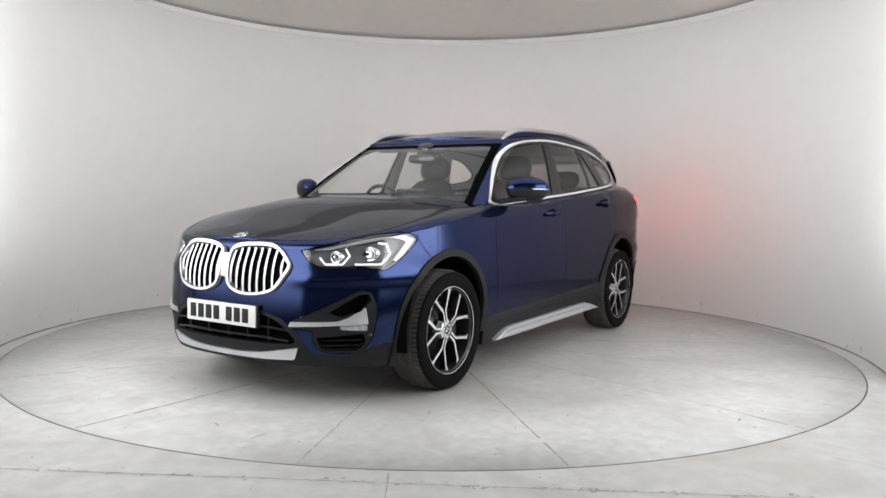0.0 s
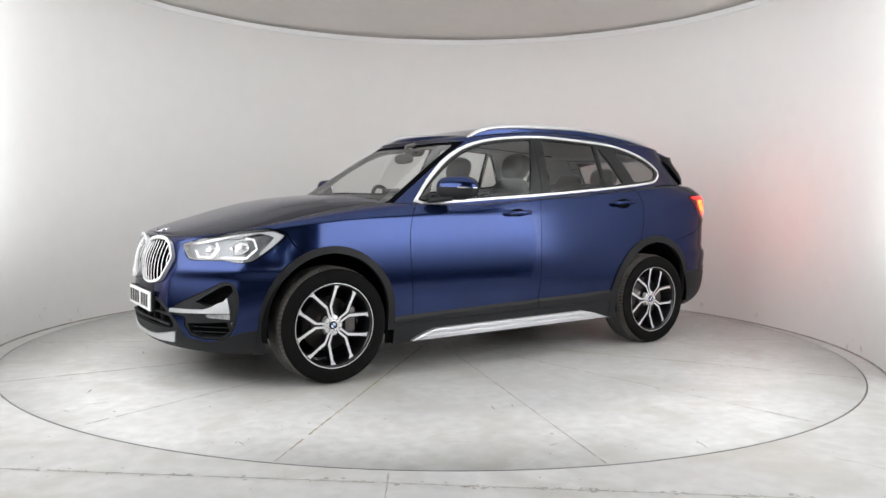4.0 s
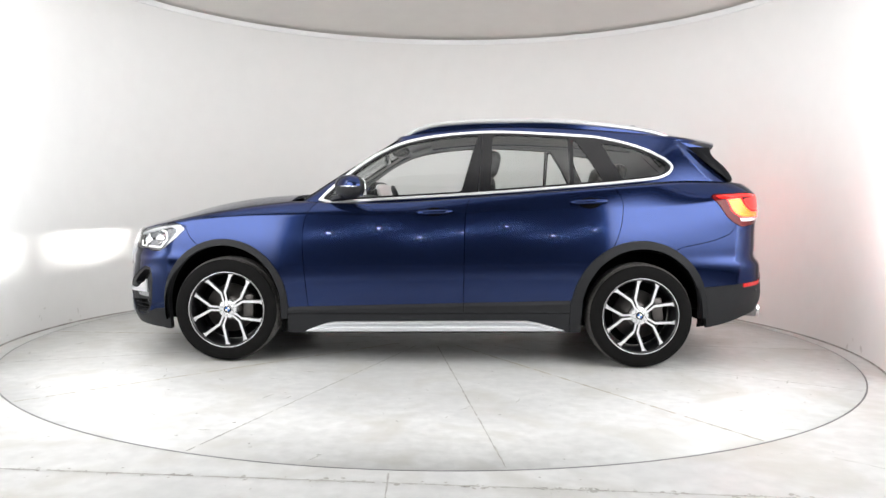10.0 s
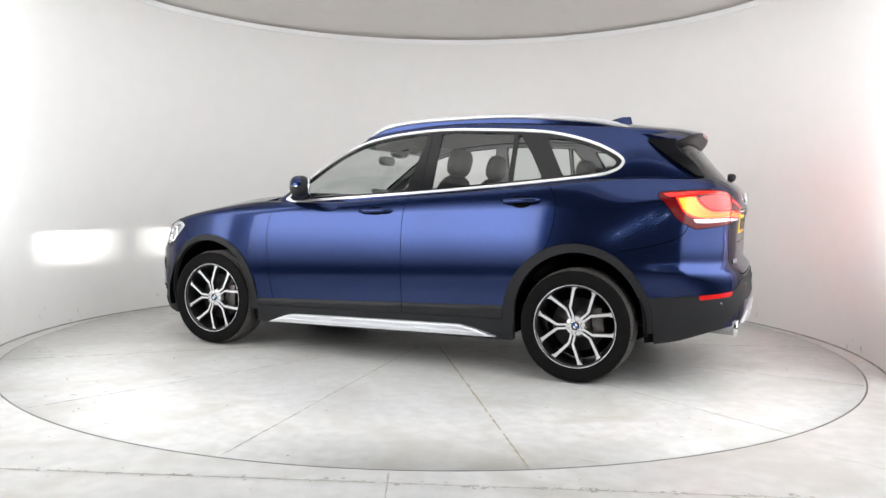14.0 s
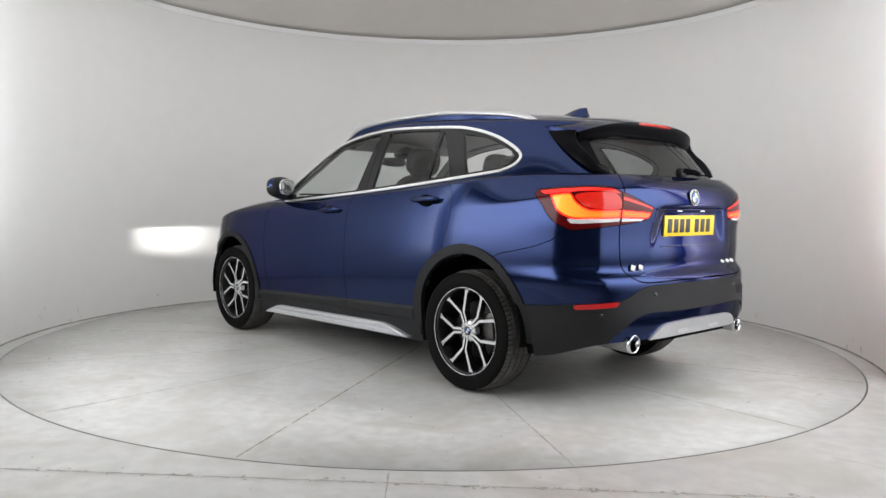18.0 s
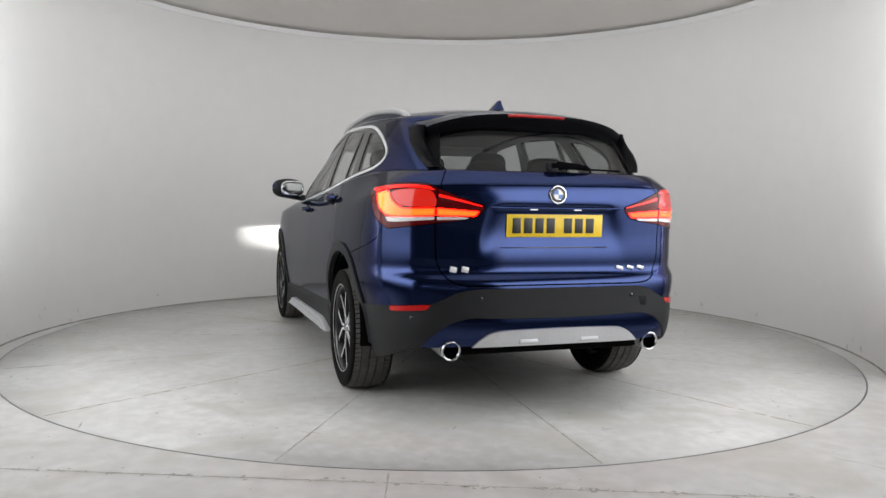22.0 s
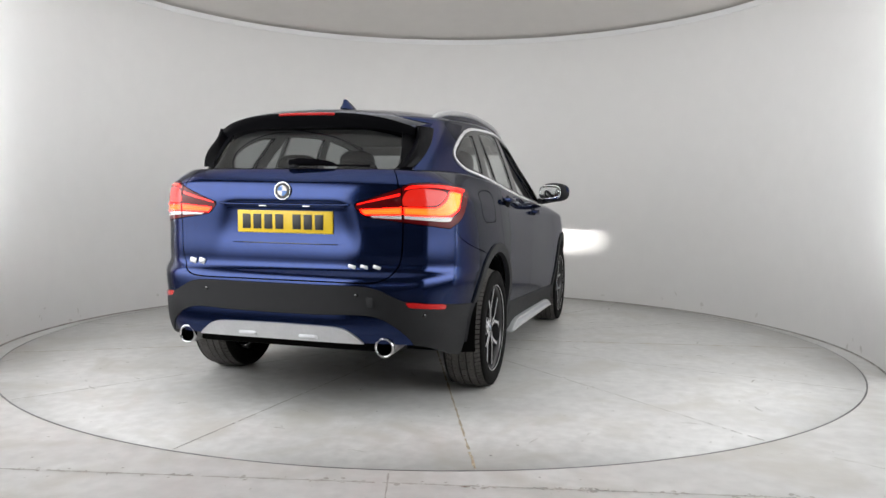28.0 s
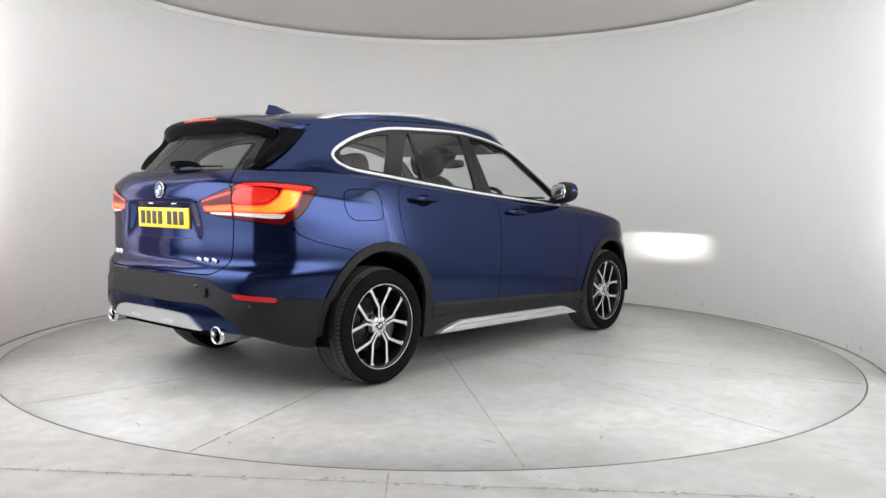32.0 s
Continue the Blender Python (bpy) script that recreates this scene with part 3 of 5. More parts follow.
# black cladding on arches and sills
f = np.minimum(low.field("xz", ARCH_FO), low.field("xz", ARCH_RO))
sill = low.V[:, 2] - (.395 + .038 * low.V[:, 0])
f = np.minimum(f, np.maximum(sill, np.maximum(-.93 - low.V[:, 0], low.V[:, 0] - 1.0)))
clad, low = low.split(f, .001)
c_sill, c_arch = clad.split(np.maximum(-.94 - clad.V[:, 0], clad.V[:, 0] - .885), .001)
c_sill = c_sill.keep(np.maximum(c_sill.V[:, 2] - .5, -1))
c_low, c_door = c_sill.split(c_sill.V[:, 2] - (.335 + .0165 * c_sill.V[:, 0]))
c_af, c_ar = c_arch.split(c_arch.V[:, 0], 0)
# behind the rear wheel the trim runs into the bumper and ends with it
c_tail, c_ar = c_ar.split(np.maximum(1.55 - c_ar.V[:, 0], c_ar.V[:, 2] - .527), .0005)
c_tail = c_tail.keep(.325 - c_tail.V[:, 2])
c_af = c_af.keep(np.minimum(c_af.V[:, 0] + 1.55, .285 - c_af.V[:, 2]))

# panel gaps
D1 = loop([(-.764, 1.10), (-.764, 1.045), (-.809, .984), (-.837, .894), (-.844, .787), (-.832, .607), (-.817, .463), (-.802, .30)], 5, closed=False)
D2 = loop([(.245, 1.15), (.241, 1.107), (.209, 1.034), (.197, .907), (.196, .724), (.196, .541), (.199, .30)], 5, closed=False)
D3 = loop([(1.14, 1.24), (1.15, 1.17), (1.191, 1.103), (1.204, 1.048), (1.199, .956), (1.179, .863), (1.144, .781), (1.0, .6), (.85, .30)], 5, closed=False)
DOOR_F, DOOR_R = np.concatenate([D1, D2[::-1]]), np.concatenate([D2, D3[::-1]])
fd, low = low.split(low.field("xz", DOOR_F))
rd, low = low.split(low.field("xz", DOOR_R))
front, rear = low.split(low.V[:, 0], 0)
WING = np.array([(-1.60, .84), (-1.575, .80), (-1.53, .76), (-1.0, .2), (-.3, .2), (-.3, 1.3), (-1.9, 1.3), (-1.72, .90), (-1.61, .875)])
wing, nose = front.split(front.field("xz", WING))
kid, nose = nose.split(nose.field("sz", KIDNEY), .001)
vent, nose = nose.split(nose.field("sz", VENT), .001)
blk, nose = nose.split(nose.field("sz", LOWBLK), .001)
intake, blk = blk.split(blk.field("sz", INTAKE), .001)
skid, blk = blk.split(blk.field("sz", SKID), .001)
GATE = loop([(4.965, 1.30), (4.978, 1.12), (4.962, 1.01), (4.962, .90), (4.972, .765), (5.020, .690), (5.100, .662), (5.360, .660), (6.2, .660), (6.2, 1.3)], 5, soft=(0, 8, 9))
gate, rear = rear.split(rear.field("sz", GATE), .0034)
QUART = np.array([(1.0, .5), (1.588, .787), (1.69, .808), (1.80, .834), (1.90, .872), (1.935, .91), (1.95, .95), (2.3, .95), (2.3, 1.4), (1.0, 1.4)])
quart, rbump = rear.split(rear.field("xz", QUART))
REFL = loop([(4.682, .553), (4.922, .574), (4.895, .545), (4.685, .526)], 2, soft=range(4))
RBLK = loop([(4.310, .525), (4.480, .533), (4.690, .553), (4.915, .574), (4.990, .600), (5.060, .630), (5.160, .644), (5.410, .644), (6.2, .644), (6.2, .497), (5.410, .500), (5.130, .507), (5.050, .497), (4.995, .478), (4.910, .424), (4.850, .36), (4.810, .20), (4.310, .20)], 4, soft=(0, 8, 9, 16, 17))
RSKID = loop([(-.1, .452), (.283, .447), (.365, .434), (.435, .385), (.450, .365), (.44, .34), (-.1, .315)], 4, soft=(0, 6))
refl, rbump = rbump.split(rbump.field("sz", REFL), .001)
rblk, rbump = rbump.split(rbump.field("sz", RBLK), .001)
rskid, rbump = rbump.split(np.maximum(rbump.field("yz", RSKID), 2 - rbump.V[:, 0]), .001)

fdoor = pair("front_door", fd, PAINT, car)
rdoor = pair("rear_door", rd, PAINT, car)
pair("front_wing", wing, PAINT, car)
quarter = pair("quarter_panel", quart, PAINT, car)
fbump = sheet("front_bumper", whole(nose), PAINT, car)
rbumper = sheet("rear_bumper", whole(rbump), PAINT, car)
tailgate = sheet("tailgate", whole(gate), PAINT, car)
pair("sill_cladding", c_low.moved(.006), BLACKP, car, .03, "matt black plastic sill")
c_door = c_door.fine(1)
bev = np.clip((.395 + .038 * c_door.V[:, 0] - c_door.V[:, 2]) / .020, 0, 1)
c_door = c_door.moved(.010 * bev - .006)
c_door.N = c_door.N + np.where(bev < .98, .55, 0)[:, None] * np.array((0, 0, 1.0))
c_door.N /= np.linalg.norm(c_door.N, axis=1)[:, None]
dc_f, dc_r = c_door.split(c_door.V[:, 0] - .198)
pair("door_cladding", dc_f.moved(.008), BLACKP, fdoor, .03, "matt black plastic strip")
pair("door_cladding", dc_r.moved(.008), BLACKP, rdoor, .03, "matt black plastic strip")
pair("front_arch_trim", c_af.moved(.009), BLACKP, car, .03, "matt black plastic arch trim")
pair("rear_arch_trim", c_ar.moved(.009), BLACKP, car, .03, "matt black plastic arch trim")
sheet("lower_valance", whole(blk), BLACKP, fbump, .03, "matt black plastic lower bumper")
sheet("skid_plate", whole(skid).moved(.008), SATIN, fbump, .03, "satin silver skid plate")
sheet("intake_back", whole(intake).moved(-.05), DEEP, fbump, 0)
sheet("bumper_insert", whole(rblk).moved(.004), BLACKP, rbumper, .03, "matt black plastic bumper insert")
pair("bumper_corner", c_tail.moved(.0045), BLACKP, rbumper, .03, "matt black plastic bumper corner")
sheet("skid_plate", whole(rskid).moved(.012), SATIN, rbumper, .03, "satin silver skid plate")
REDLENS = mat("red_reflector", (.50, .012, .012), .2, coat=.6, vary=.1, scale=60)
pair("reflector", refl.moved(.006), REDLENS, rbumper, .01, "red reflector strip")

# ---- kidney grille, vents, intake ----
kid = kid.fine(1)
inn, rng = kid.split(kid.field("sz", KIDNEY) + .015, .0005)
grille = sheet("grille", whole(rng).moved(.022), BRIGHT, fbump, .06, "chrome twin grille surround")
sheet("grille_back", whole(inn).moved(-.05), DEEP, grille, 0)
for sg in (1, -1):
    for i in range(8):
        s = .055 + i * .0465
        zz = [z for z in np.linspace(.55, .84, 60) if inside([(s, z)], KIDNEY)[0] < -.016]
        if len(zz) > 5:
            pts = [on_skin(s, z, .014 - .012 * (2 * (z - zz[0]) / (zz[-1] - zz[0]) - 1) ** 2) * np.array((1, sg, 1)) for z in np.linspace(zz[0], zz[-1], 9)]
            bm = bmesh.new()
            ring0 = []
            for p in pts:
                q = Vector(p)
                ring0.append([bm.verts.new(q + Vector(d)) for d in ((-.004, -.0078, 0), (-.004, .0078, 0), (.016, .003, 0), (.016, -.003, 0))])
            for a, b in zip(ring0, ring0[1:]):
                for k in range(4):
                    bm.faces.new((a[k], a[(k + 1) % 4], b[(k + 1) % 4], b[k])).material_index = 1 if k else 0
            bmesh.ops.recalc_face_normals(bm, faces=bm.faces[:])
            me = done("grille_bar", bm)
            me.materials.append(GBAR)
            me.materials.append(DEEP)
            part("grille_bar", me, None, grille, "bright bar with black flanks")
block("grille_bridge", (.03, .05, .13), (-2.165, 0, .705), CHROME, grille, .008, (0, 10, 0))
vent = vent.fine(1)
tri, vent = vent.split(vent.field("sz", TRI), .0005)
ell, vent = vent.split(vent.field("sz", ELL), .0005)
fog, vent = vent.split(vent.field("sz", FOG), .0005)
lv, vent = vent.split(vent.field("sz", LVENT), .0005)
vf = pair("vent_frame", vent.moved(-.004), BLACKP, fbump, .05, "matt black plastic vent frame")
pair("vent_blade", ell.moved(.006), SATIN, vf, .025, "satin silver blade")
pair("fog_light", fog.moved(-.006), mat("fog_lens", (.55, .56, .58), .12, .6, vary=.35, scale=45, coat=1.0), vf, .02, "clear fog light")
pair("vent_depth", (tri + lv).moved(-.05), DEEP, vf, 0)
for sg in (1, -1):
    for z0 in (.345, .317):
        pts = [on_skin(s, z0, -.018) * np.array((1, sg, 1)) for s in np.linspace(.60, .83, 9)]
        part("vent_slat", tube("vent_slat", pts, .005, 8, flat=.6), BLACKP, vf[0] if sg > 0 else vf[1])
    c = on_skin(.853, .372, .002) * np.array((1, sg, 1))
    ob = part("parking_sensor", revolve("parking_sensor", [(.001, .004), (.008, .004), (.010, 0)], 16), GLOSSB, vf[0] if sg > 0 else vf[1])
    n = Vector(on_skin(.853, .372, 1.0) - on_skin(.853, .372)) * 1
    n.y *= sg
    ob.matrix_basis = Matrix.Translation(Vector(c)) @ n.to_track_quat("Z", "Y").to_matrix().to_4x4()
for z0, off in ((.405, -.012), (.352, -.006)):
    pts = [on_skin(abs(s), z0 - .10 * max(0, abs(s) - .3), off) * np.array((1, 1 if s < 0 else -1, 1)) for s in np.linspace(-.43, .43, 25)]
    part("intake_slat", tube("intake_slat", pts, .011, 8, flat=.55), BLACKP, fbump)
for y in (-.30, -.15, 0, .15, .30):
    block("intake_rib", (.02, .012, .12), (-2.145, y, .39), BLACKP, fbump, .003)

# ---- bonnet, roof ----
rows = [r for r in LP[:, -1] if r[0] < -.93]
bonnet_rise = spline([(-2.15, .002), (-2.07, .014), (-1.975, .032), (-1.775, .046), (-1.57, .055), (-1.37, .063), (-1.16, .057), (-.9, .048)])
bonnet = cap([(x, -y - .003, z + .001) for x, y, z in rows], bonnet_rise, 2.6)
b = abs(bonnet.V[:, 1])
ridge = .006 * np.exp(-((b - (.34 + .16 * (bonnet.V[:, 0] + 2.1))) / .08) ** 2) * np.clip((bonnet.V[:, 0] + 2.05) * 2.5, 0, 1)
bonnet.V[:, 2] += ridge
hood = sheet("bonnet", bonnet, PAINT, car, .02)
roof_rise = spline([(-.3, .012), (-.1, .034), (.3, .060), (.8, .066), (1.4, .055), (1.9, .022)])
roof = cap([(x, -y, z) for x, y, z in U0.V.reshape(-1, NU, 3)[:, -1]], roof_rise, 2.4)
roof_ob = sheet("roof", roof, PAINT, car, .02)

# ---- greenhouse ----
DLO = loop([(-.765, 1.052), (-.64, 1.180), (-.49, 1.303), (-.345, 1.395), (-.19, 1.459), (.03, 1.503), (.35, 1.530), (.64, 1.526), (1.03, 1.507), (1.22, 1.475), (1.375, 1.429), (1.49, 1.376), (1.550, 1.334), (1.564, 1.298),
            (1.535, 1.258), (1.45, 1.222), (1.172, 1.186), (.77, 1.146), (.252, 1.101), (-.417, 1.052), (-.66, 1.034)], 5, soft=(0,))
dlo, body = up.split(np.maximum(up.field("xz", DLO), .60 - .10 * up.A[:, 1] - abs(up.V[:, 1])), .001)
side, trim = dlo.split(dlo.field("xz", DLO) + .017, .0005)
trim_f, trim_r = trim.split(trim.V[:, 0] - .235, .0012)
trim_r, trim_q = trim_r.split(trim_r.V[:, 0] - 1.05 - .35 * (1.49 - trim_r.V[:, 2]), .0015)
for p, owner in ((trim_f, fdoor), (trim_r, rdoor), (trim_q, quarter)):
    pair("window_trim", p.moved(.006), BRIGHT, owner, .02, "bright chrome window surround")
W1 = loop([(-.9, 1.0), (-.9, 1.6), (.252, 1.6), (.275, 1.487), (.170, 1.09), (.16, .9)], 2, soft=range(6))
W2 = loop([(.376, 1.6), (.376, 1.496), (.357, 1.117), (.35, .9), (.872, .9), (.875, 1.155), (.872, 1.492), (.87, 1.6)], 2, soft=range(8))
W3 = loop([(.905, 1.6), (.91, 1.485), (1.0, 1.36), (1.10, 1.19), (1.12, 1.0), (.90, 1.0)], 2, soft=range(6))
W4 = loop([(1.09, 1.455), (1.25, 1.435), (1.40, 1.385), (1.50, 1.33), (1.515, 1.30), (1.48, 1.262), (1.38, 1.235), (1.24, 1.212), (1.215, 1.225)], 5, soft=(0, 7))
for nm, poly, owner in (("front_door_window", W1, fdoor), ("rear_door_window", W2, rdoor), ("door_quarter_window", W3, rdoor), ("rear_quarter_window", W4, quarter)):
    g, side = side.split(np.maximum(side.field("xz", poly), side.field("xz", DLO) + .030), .0005)
    panes = [sheet(nm, g.moved(-.004), GLASS, owner[0], 0, "tinted window")]
    if owner is not fdoor:  # the driver's window stands open
        panes.append(sheet(nm, g.mirrored().moved(-.004), GLASS, owner[1], 0, "tinted window"))
    for ob in panes:
        ob.visible_shadow = False
bp, cp = side.split(side.V[:, 0] - .305 + .06 * (1.49 - side.V[:, 2]), .0015)
pair("pillar_cover", bp, PILLAR, fdoor, .02, "gloss black pillar cover")
pair("pillar_cover", cp, PILLAR, rdoor, .02, "gloss black pillar cover")
# windscreen
yy, ww = abs(body.V[:, 1]), body.A[:, 1]
ws, body = body.split(np.maximum(np.maximum(yy - (.752 - .165 * ww), (ww - .97) * .6), body.V[:, 0] + .02), .001)
wsi, wso = ws.split(np.maximum(np.maximum(abs(ws.V[:, 1]) - (.700 - .165 * ws.A[:, 1]), (ws.A[:, 1] - .93) * .6), (.10 - ws.A[:, 1]) * .6), 0)
screen = sheet("windscreen", whole(wsi).moved(-.003), GLASS, car, 0, "clear windscreen")
screen.visible_shadow = False
sheet("windscreen_border", whole(wso).moved(-.003), BORDER, screen, .004, "black printed border")
# tailgate glass, its black border and fins
cut = 1.669 + (1.46 - body.V[:, 2]) * 1.17 - body.V[:, 0]
blackz, body = body.split(np.maximum(cut, (body.A[:, 1] - .93) * .35), .001)
rwi, rwo = blackz.split(np.maximum(np.maximum(abs(blackz.V[:, 1]) - (.545 - .065 * blackz.A[:, 1]), (blackz.A[:, 1] - .84) * .35), (.05 - blackz.A[:, 1]) * .35), 0)
back = sheet("rear_window", whole(rwi).moved(-.003), GLASSD, tailgate, 0, "tinted rear window")
back.visible_shadow = False
sheet("rear_window_border", whole(rwo), FINB, tailgate, .02, "satin black window border and fins")
pair("roof_pillar", body, PAINT, car, .03)

# ---- inner shell behind the gaps ----
inner = lower_skin()
for A in (ARCH_FI, ARCH_RI):
    inner = inner.keep(-inner.field("xz", A))
for s_, poly in (("sz", KIDNEY), ("sz", HEAD), ("sz", VENT), ("sz", INTAKE)):
    inner = inner.keep(-inner.field(s_, poly))
pair("inner_shell", inner.moved(-.018), DEEP, car, 0)

# ---- lamps ----
WHITE_ON = glow("white_led", (1, .98, .95), 2.0, (.6, .6, .6))
LAMPIN = mat("lamp_housing", (.17, .175, .185), .35, .3, vary=.3, scale=25)
hl = pair("headlight", head.moved(-.05), LAMPIN, car, 0, "clear lit headlight with white light guides")
for ob in pair("lens", head.moved(-.001), CLEAR, hl, .004, "clear lens"):
    ob.visible_shadow = False
hin, hout = head.split(head.field("sz", HEAD) + .008, 0)
pair("lamp_seal", hout.moved(-.006), GLOSSB, hl, .045, "black lamp edge")
WEDGE = loop([(.90, .876), (1.03, .880), (1.10, .858), (.99, .745), (.965, .752), (1.045, .848), (1.0, .862)], 3, soft=range(7))
wedge = hin.keep(hin.field("sz", WEDGE))
pair("side_marker", wedge.moved(-.012), mat("pale_reflector", (.75, .76, .78), .25, .3), hl, .02, "white reflector wedge")
BROW = loop([(.52, .800), (.62, .822), (.78, .862), (.92, .880), (.90, .868), (.78, .846), (.62, .806)], 3, soft=range(7))
pair("brow", hin.keep(hin.field("sz", BROW)).moved(-.014), mat("frosted_brow", (.6, .61, .63), .3, .4), hl, .02, "frosted upper strip")
for k, sg in ((0, 1), (1, -1)):
    flip = np.array((1, sg, 1))
    for path in ([(.565, .768), (.60, .735), (.69, .735), (.725, .778), (.70, .812)], [(.755, .735), (.90, .733), (.95, .785), (.925, .835), (.875, .842)]):
        pts = [on_skin(s, z, -.022) * flip for s, z in loop(path, 4, closed=False, soft=range(5))]
        part("light_guide", tube("light_guide", pts, .0045, 8), WHITE_ON, hl[k], "glowing white light guide")
    for s, z, r in ((.655, .775, .026), (.845, .79, .032)):
        c = Vector(on_skin(s, z, -.045) * flip)
        pj = part("projector", revolve("projector", [(r + .008, -.03), (r + .008, .012), (r + .002, .016), (r, .008), (r * .7, .02), (r * .35, .026), (.001, .028)], 28), CHROME, hl[k], "chrome-ringed projector")
        pj.matrix_basis = Matrix.Translation(c) @ Vector((-1, sg * -.12, 0)).to_track_quat("Z", "Y").to_matrix().to_4x4()
        ob = part("bulb_glow", revolve("bulb_glow", [(r * .62, .0225), (r * .35, .0275), (.001, .0295)], 24), WHITE_ON if s > .7 else CLEAR, hl[k])
        ob.matrix_basis = pj.matrix_basis.copy()

LENSR = mat("dark_red_lens", (.10, .004, .005), .12, coat=.15, Specular_IOR_Level=.2)
REDT = glow("soft_red_glow", (1, .025, .012), 1.1, (.10, .004, .004))
REDS = glow("thin_red_glow", (1, .008, .004), 4.0, (.08, .003, .003))
CORE = lamp_glow("amber_glow", (1, .46, .045), 2.5, (1, .21, .02), 2.4, 1.90, 2.07)
ORG = glow("bright_red_glow", (1, .0015, .00035), 108, (.08, .006, .003))
LENSW = mat("pale_lens", (.72, .70, .70), .2, coat=.6)
t_out, t_in = tail.split(tail.A[:, 0] - 4.961, .003)
tl_o = pair("tail_light", t_out.moved(-.012), LENSR, quarter, 0, "lit red wrap-round tail light")
tl_i = pair("tail_light", t_in.moved(-.012), LENSR, tailgate, 0, "lit red inner tail light")
LGL = loop([(4.588, 1.098), (4.685, 1.106), (4.710, 1.07), (4.755, 1.037), (4.800, 1.024), (4.955, 1.026), (4.955, .990), (4.715, .984), (4.630, 1.02)], 4, soft=(0, 5, 6))
RGL = loop([(4.710, 1.098), (4.810, 1.115), (4.910, 1.112), (4.945, 1.09), (4.955, 1.034), (4.800, 1.034), (4.750, 1.05)], 4)
WSL = loop([(4.680, .979), (4.955, .986), (4.955, .971), (4.750, .957), (4.700, .958)], 3, soft=range(5))
TOP = loop([(4.530, 1.118), (4.630, 1.127), (4.770, 1.134), (4.910, 1.129), (4.950, 1.108), (4.890, 1.118), (4.790, 1.122), (4.670, 1.114), (4.560, 1.104)], 3, soft=(0, 4))
rest = t_out
for nm, poly, m in (("light_guide", LGL, ORG), ("glow_field", RGL, REDT), ("reverse_strip", WSL, LENSW), ("upper_strip", TOP, REDS)):
    g, rest = rest.split(rest.field("sz", poly), 0)
    if nm == "light_guide":
        core, g = g.split(g.field("sz", poly) + .006, 0)
        pair("light_core", core.moved(.0025), CORE, tl_o, .008, "amber core of the tail light")
    pair(nm, g.moved(.002), m, tl_o, .008)
pair("lens", rest.moved(.002), LENSR, tl_o, .012, "dark red lens")
BAR = loop([(4.965, 1.026), (5.178, 1.012), (5.158, .988), (4.965, .991)], 3, soft=range(4))
LIN = loop([(4.968, 1.092), (5.190, 1.040), (5.195, 1.034), (4.968, 1.080)], 3, soft=range(4))
WSI = loop([(4.968, .986), (5.130, .983), (5.110, .974), (4.968, .969)], 3, soft=range(4))
rest = t_in
for nm, poly, m in (("light_guide", BAR, ORG), ("upper_strip", LIN, REDS), ("reverse_strip", WSI, LENSW)):
    g, rest = rest.split(rest.field("sz", poly), 0)
    if nm == "light_guide":
        core, g = g.split(g.field("sz", poly) + .005, 0)
        pair("light_core", core.moved(.0025), CORE, tl_i, .008, "amber core of the tail light")
    pair(nm, g.moved(.002), m, tl_i, .008)
pair("lens", rest.moved(.002), LENSR, tl_i, .012, "dark red lens")

# ---- wheels ----
def arm(bm, path, widths, y0, y1, chamfer=.004):
    """A machined bar along a plane path (x, z): bright top face, dark flanks."""
    P, L, R = [Vector((a, 0, b)) for a, b in path], [], []
    for i, c in enumerate(P):
        d = (P[min(i + 1, len(P) - 1)] - P[max(i - 1, 0)]).normalized()
        n = Vector((-d.z, 0, d.x)) * widths[i] / 2
        L.append([bm.verts.new((c + n * 1.0) + Vector((0, y0, 0))), bm.verts.new(c + n * 1.3 + Vector((0, y1, 0)))])
        R.append([bm.verts.new((c - n * 1.0) + Vector((0, y0, 0))), bm.verts.new(c - n * 1.3 + Vector((0, y1, 0)))])
    for i in range(len(P) - 1):
        top = bm.faces.new((L[i][0], L[i + 1][0], R[i + 1][0], R[i][0]))
        top.material_index = 0
        for q in ((L[i][1], L[i + 1][1], L[i + 1][0], L[i][0]), (R[i][0], R[i + 1][0], R[i + 1][1], R[i][1])):
            bm.faces.new(q).material_index = 1
    for i in (0, -1):
        bm.faces.new((L[i][0], R[i][0], R[i][1], L[i][1])).material_index = 1


def spoke_mesh():
    bm = bmesh.new()
    for sg in (-1, 1):
        a = radians(21.5)
        path = [(.045, sg * .0105), (.104, sg * .0120), (.112, sg * .0135), (.120, sg * .0185), (.212 * math.cos(a * .90), sg * .212 * math.sin(a * .90)), (.2400 * math.cos(a), sg * .2400 * math.sin(a))]
        arm(bm, path, [.0125, .0128, .0145, .0160, .0170, .0400], -.082, -.045)
    web = [(.045, 0), (.13, 0)]
    arm(bm, web, [.020, .030], -.066, -.045)
    bm.faces.ensure_lookup_table()
    for f_ in bm.faces[-5:]:
        f_.material_index = 1
    bmesh.ops.recalc_face_normals(bm, faces=bm.faces[:])
    me = done("spoke", bm)
    me.materials.append(ALLOY)
    me.materials.append(RIMB)
    return me


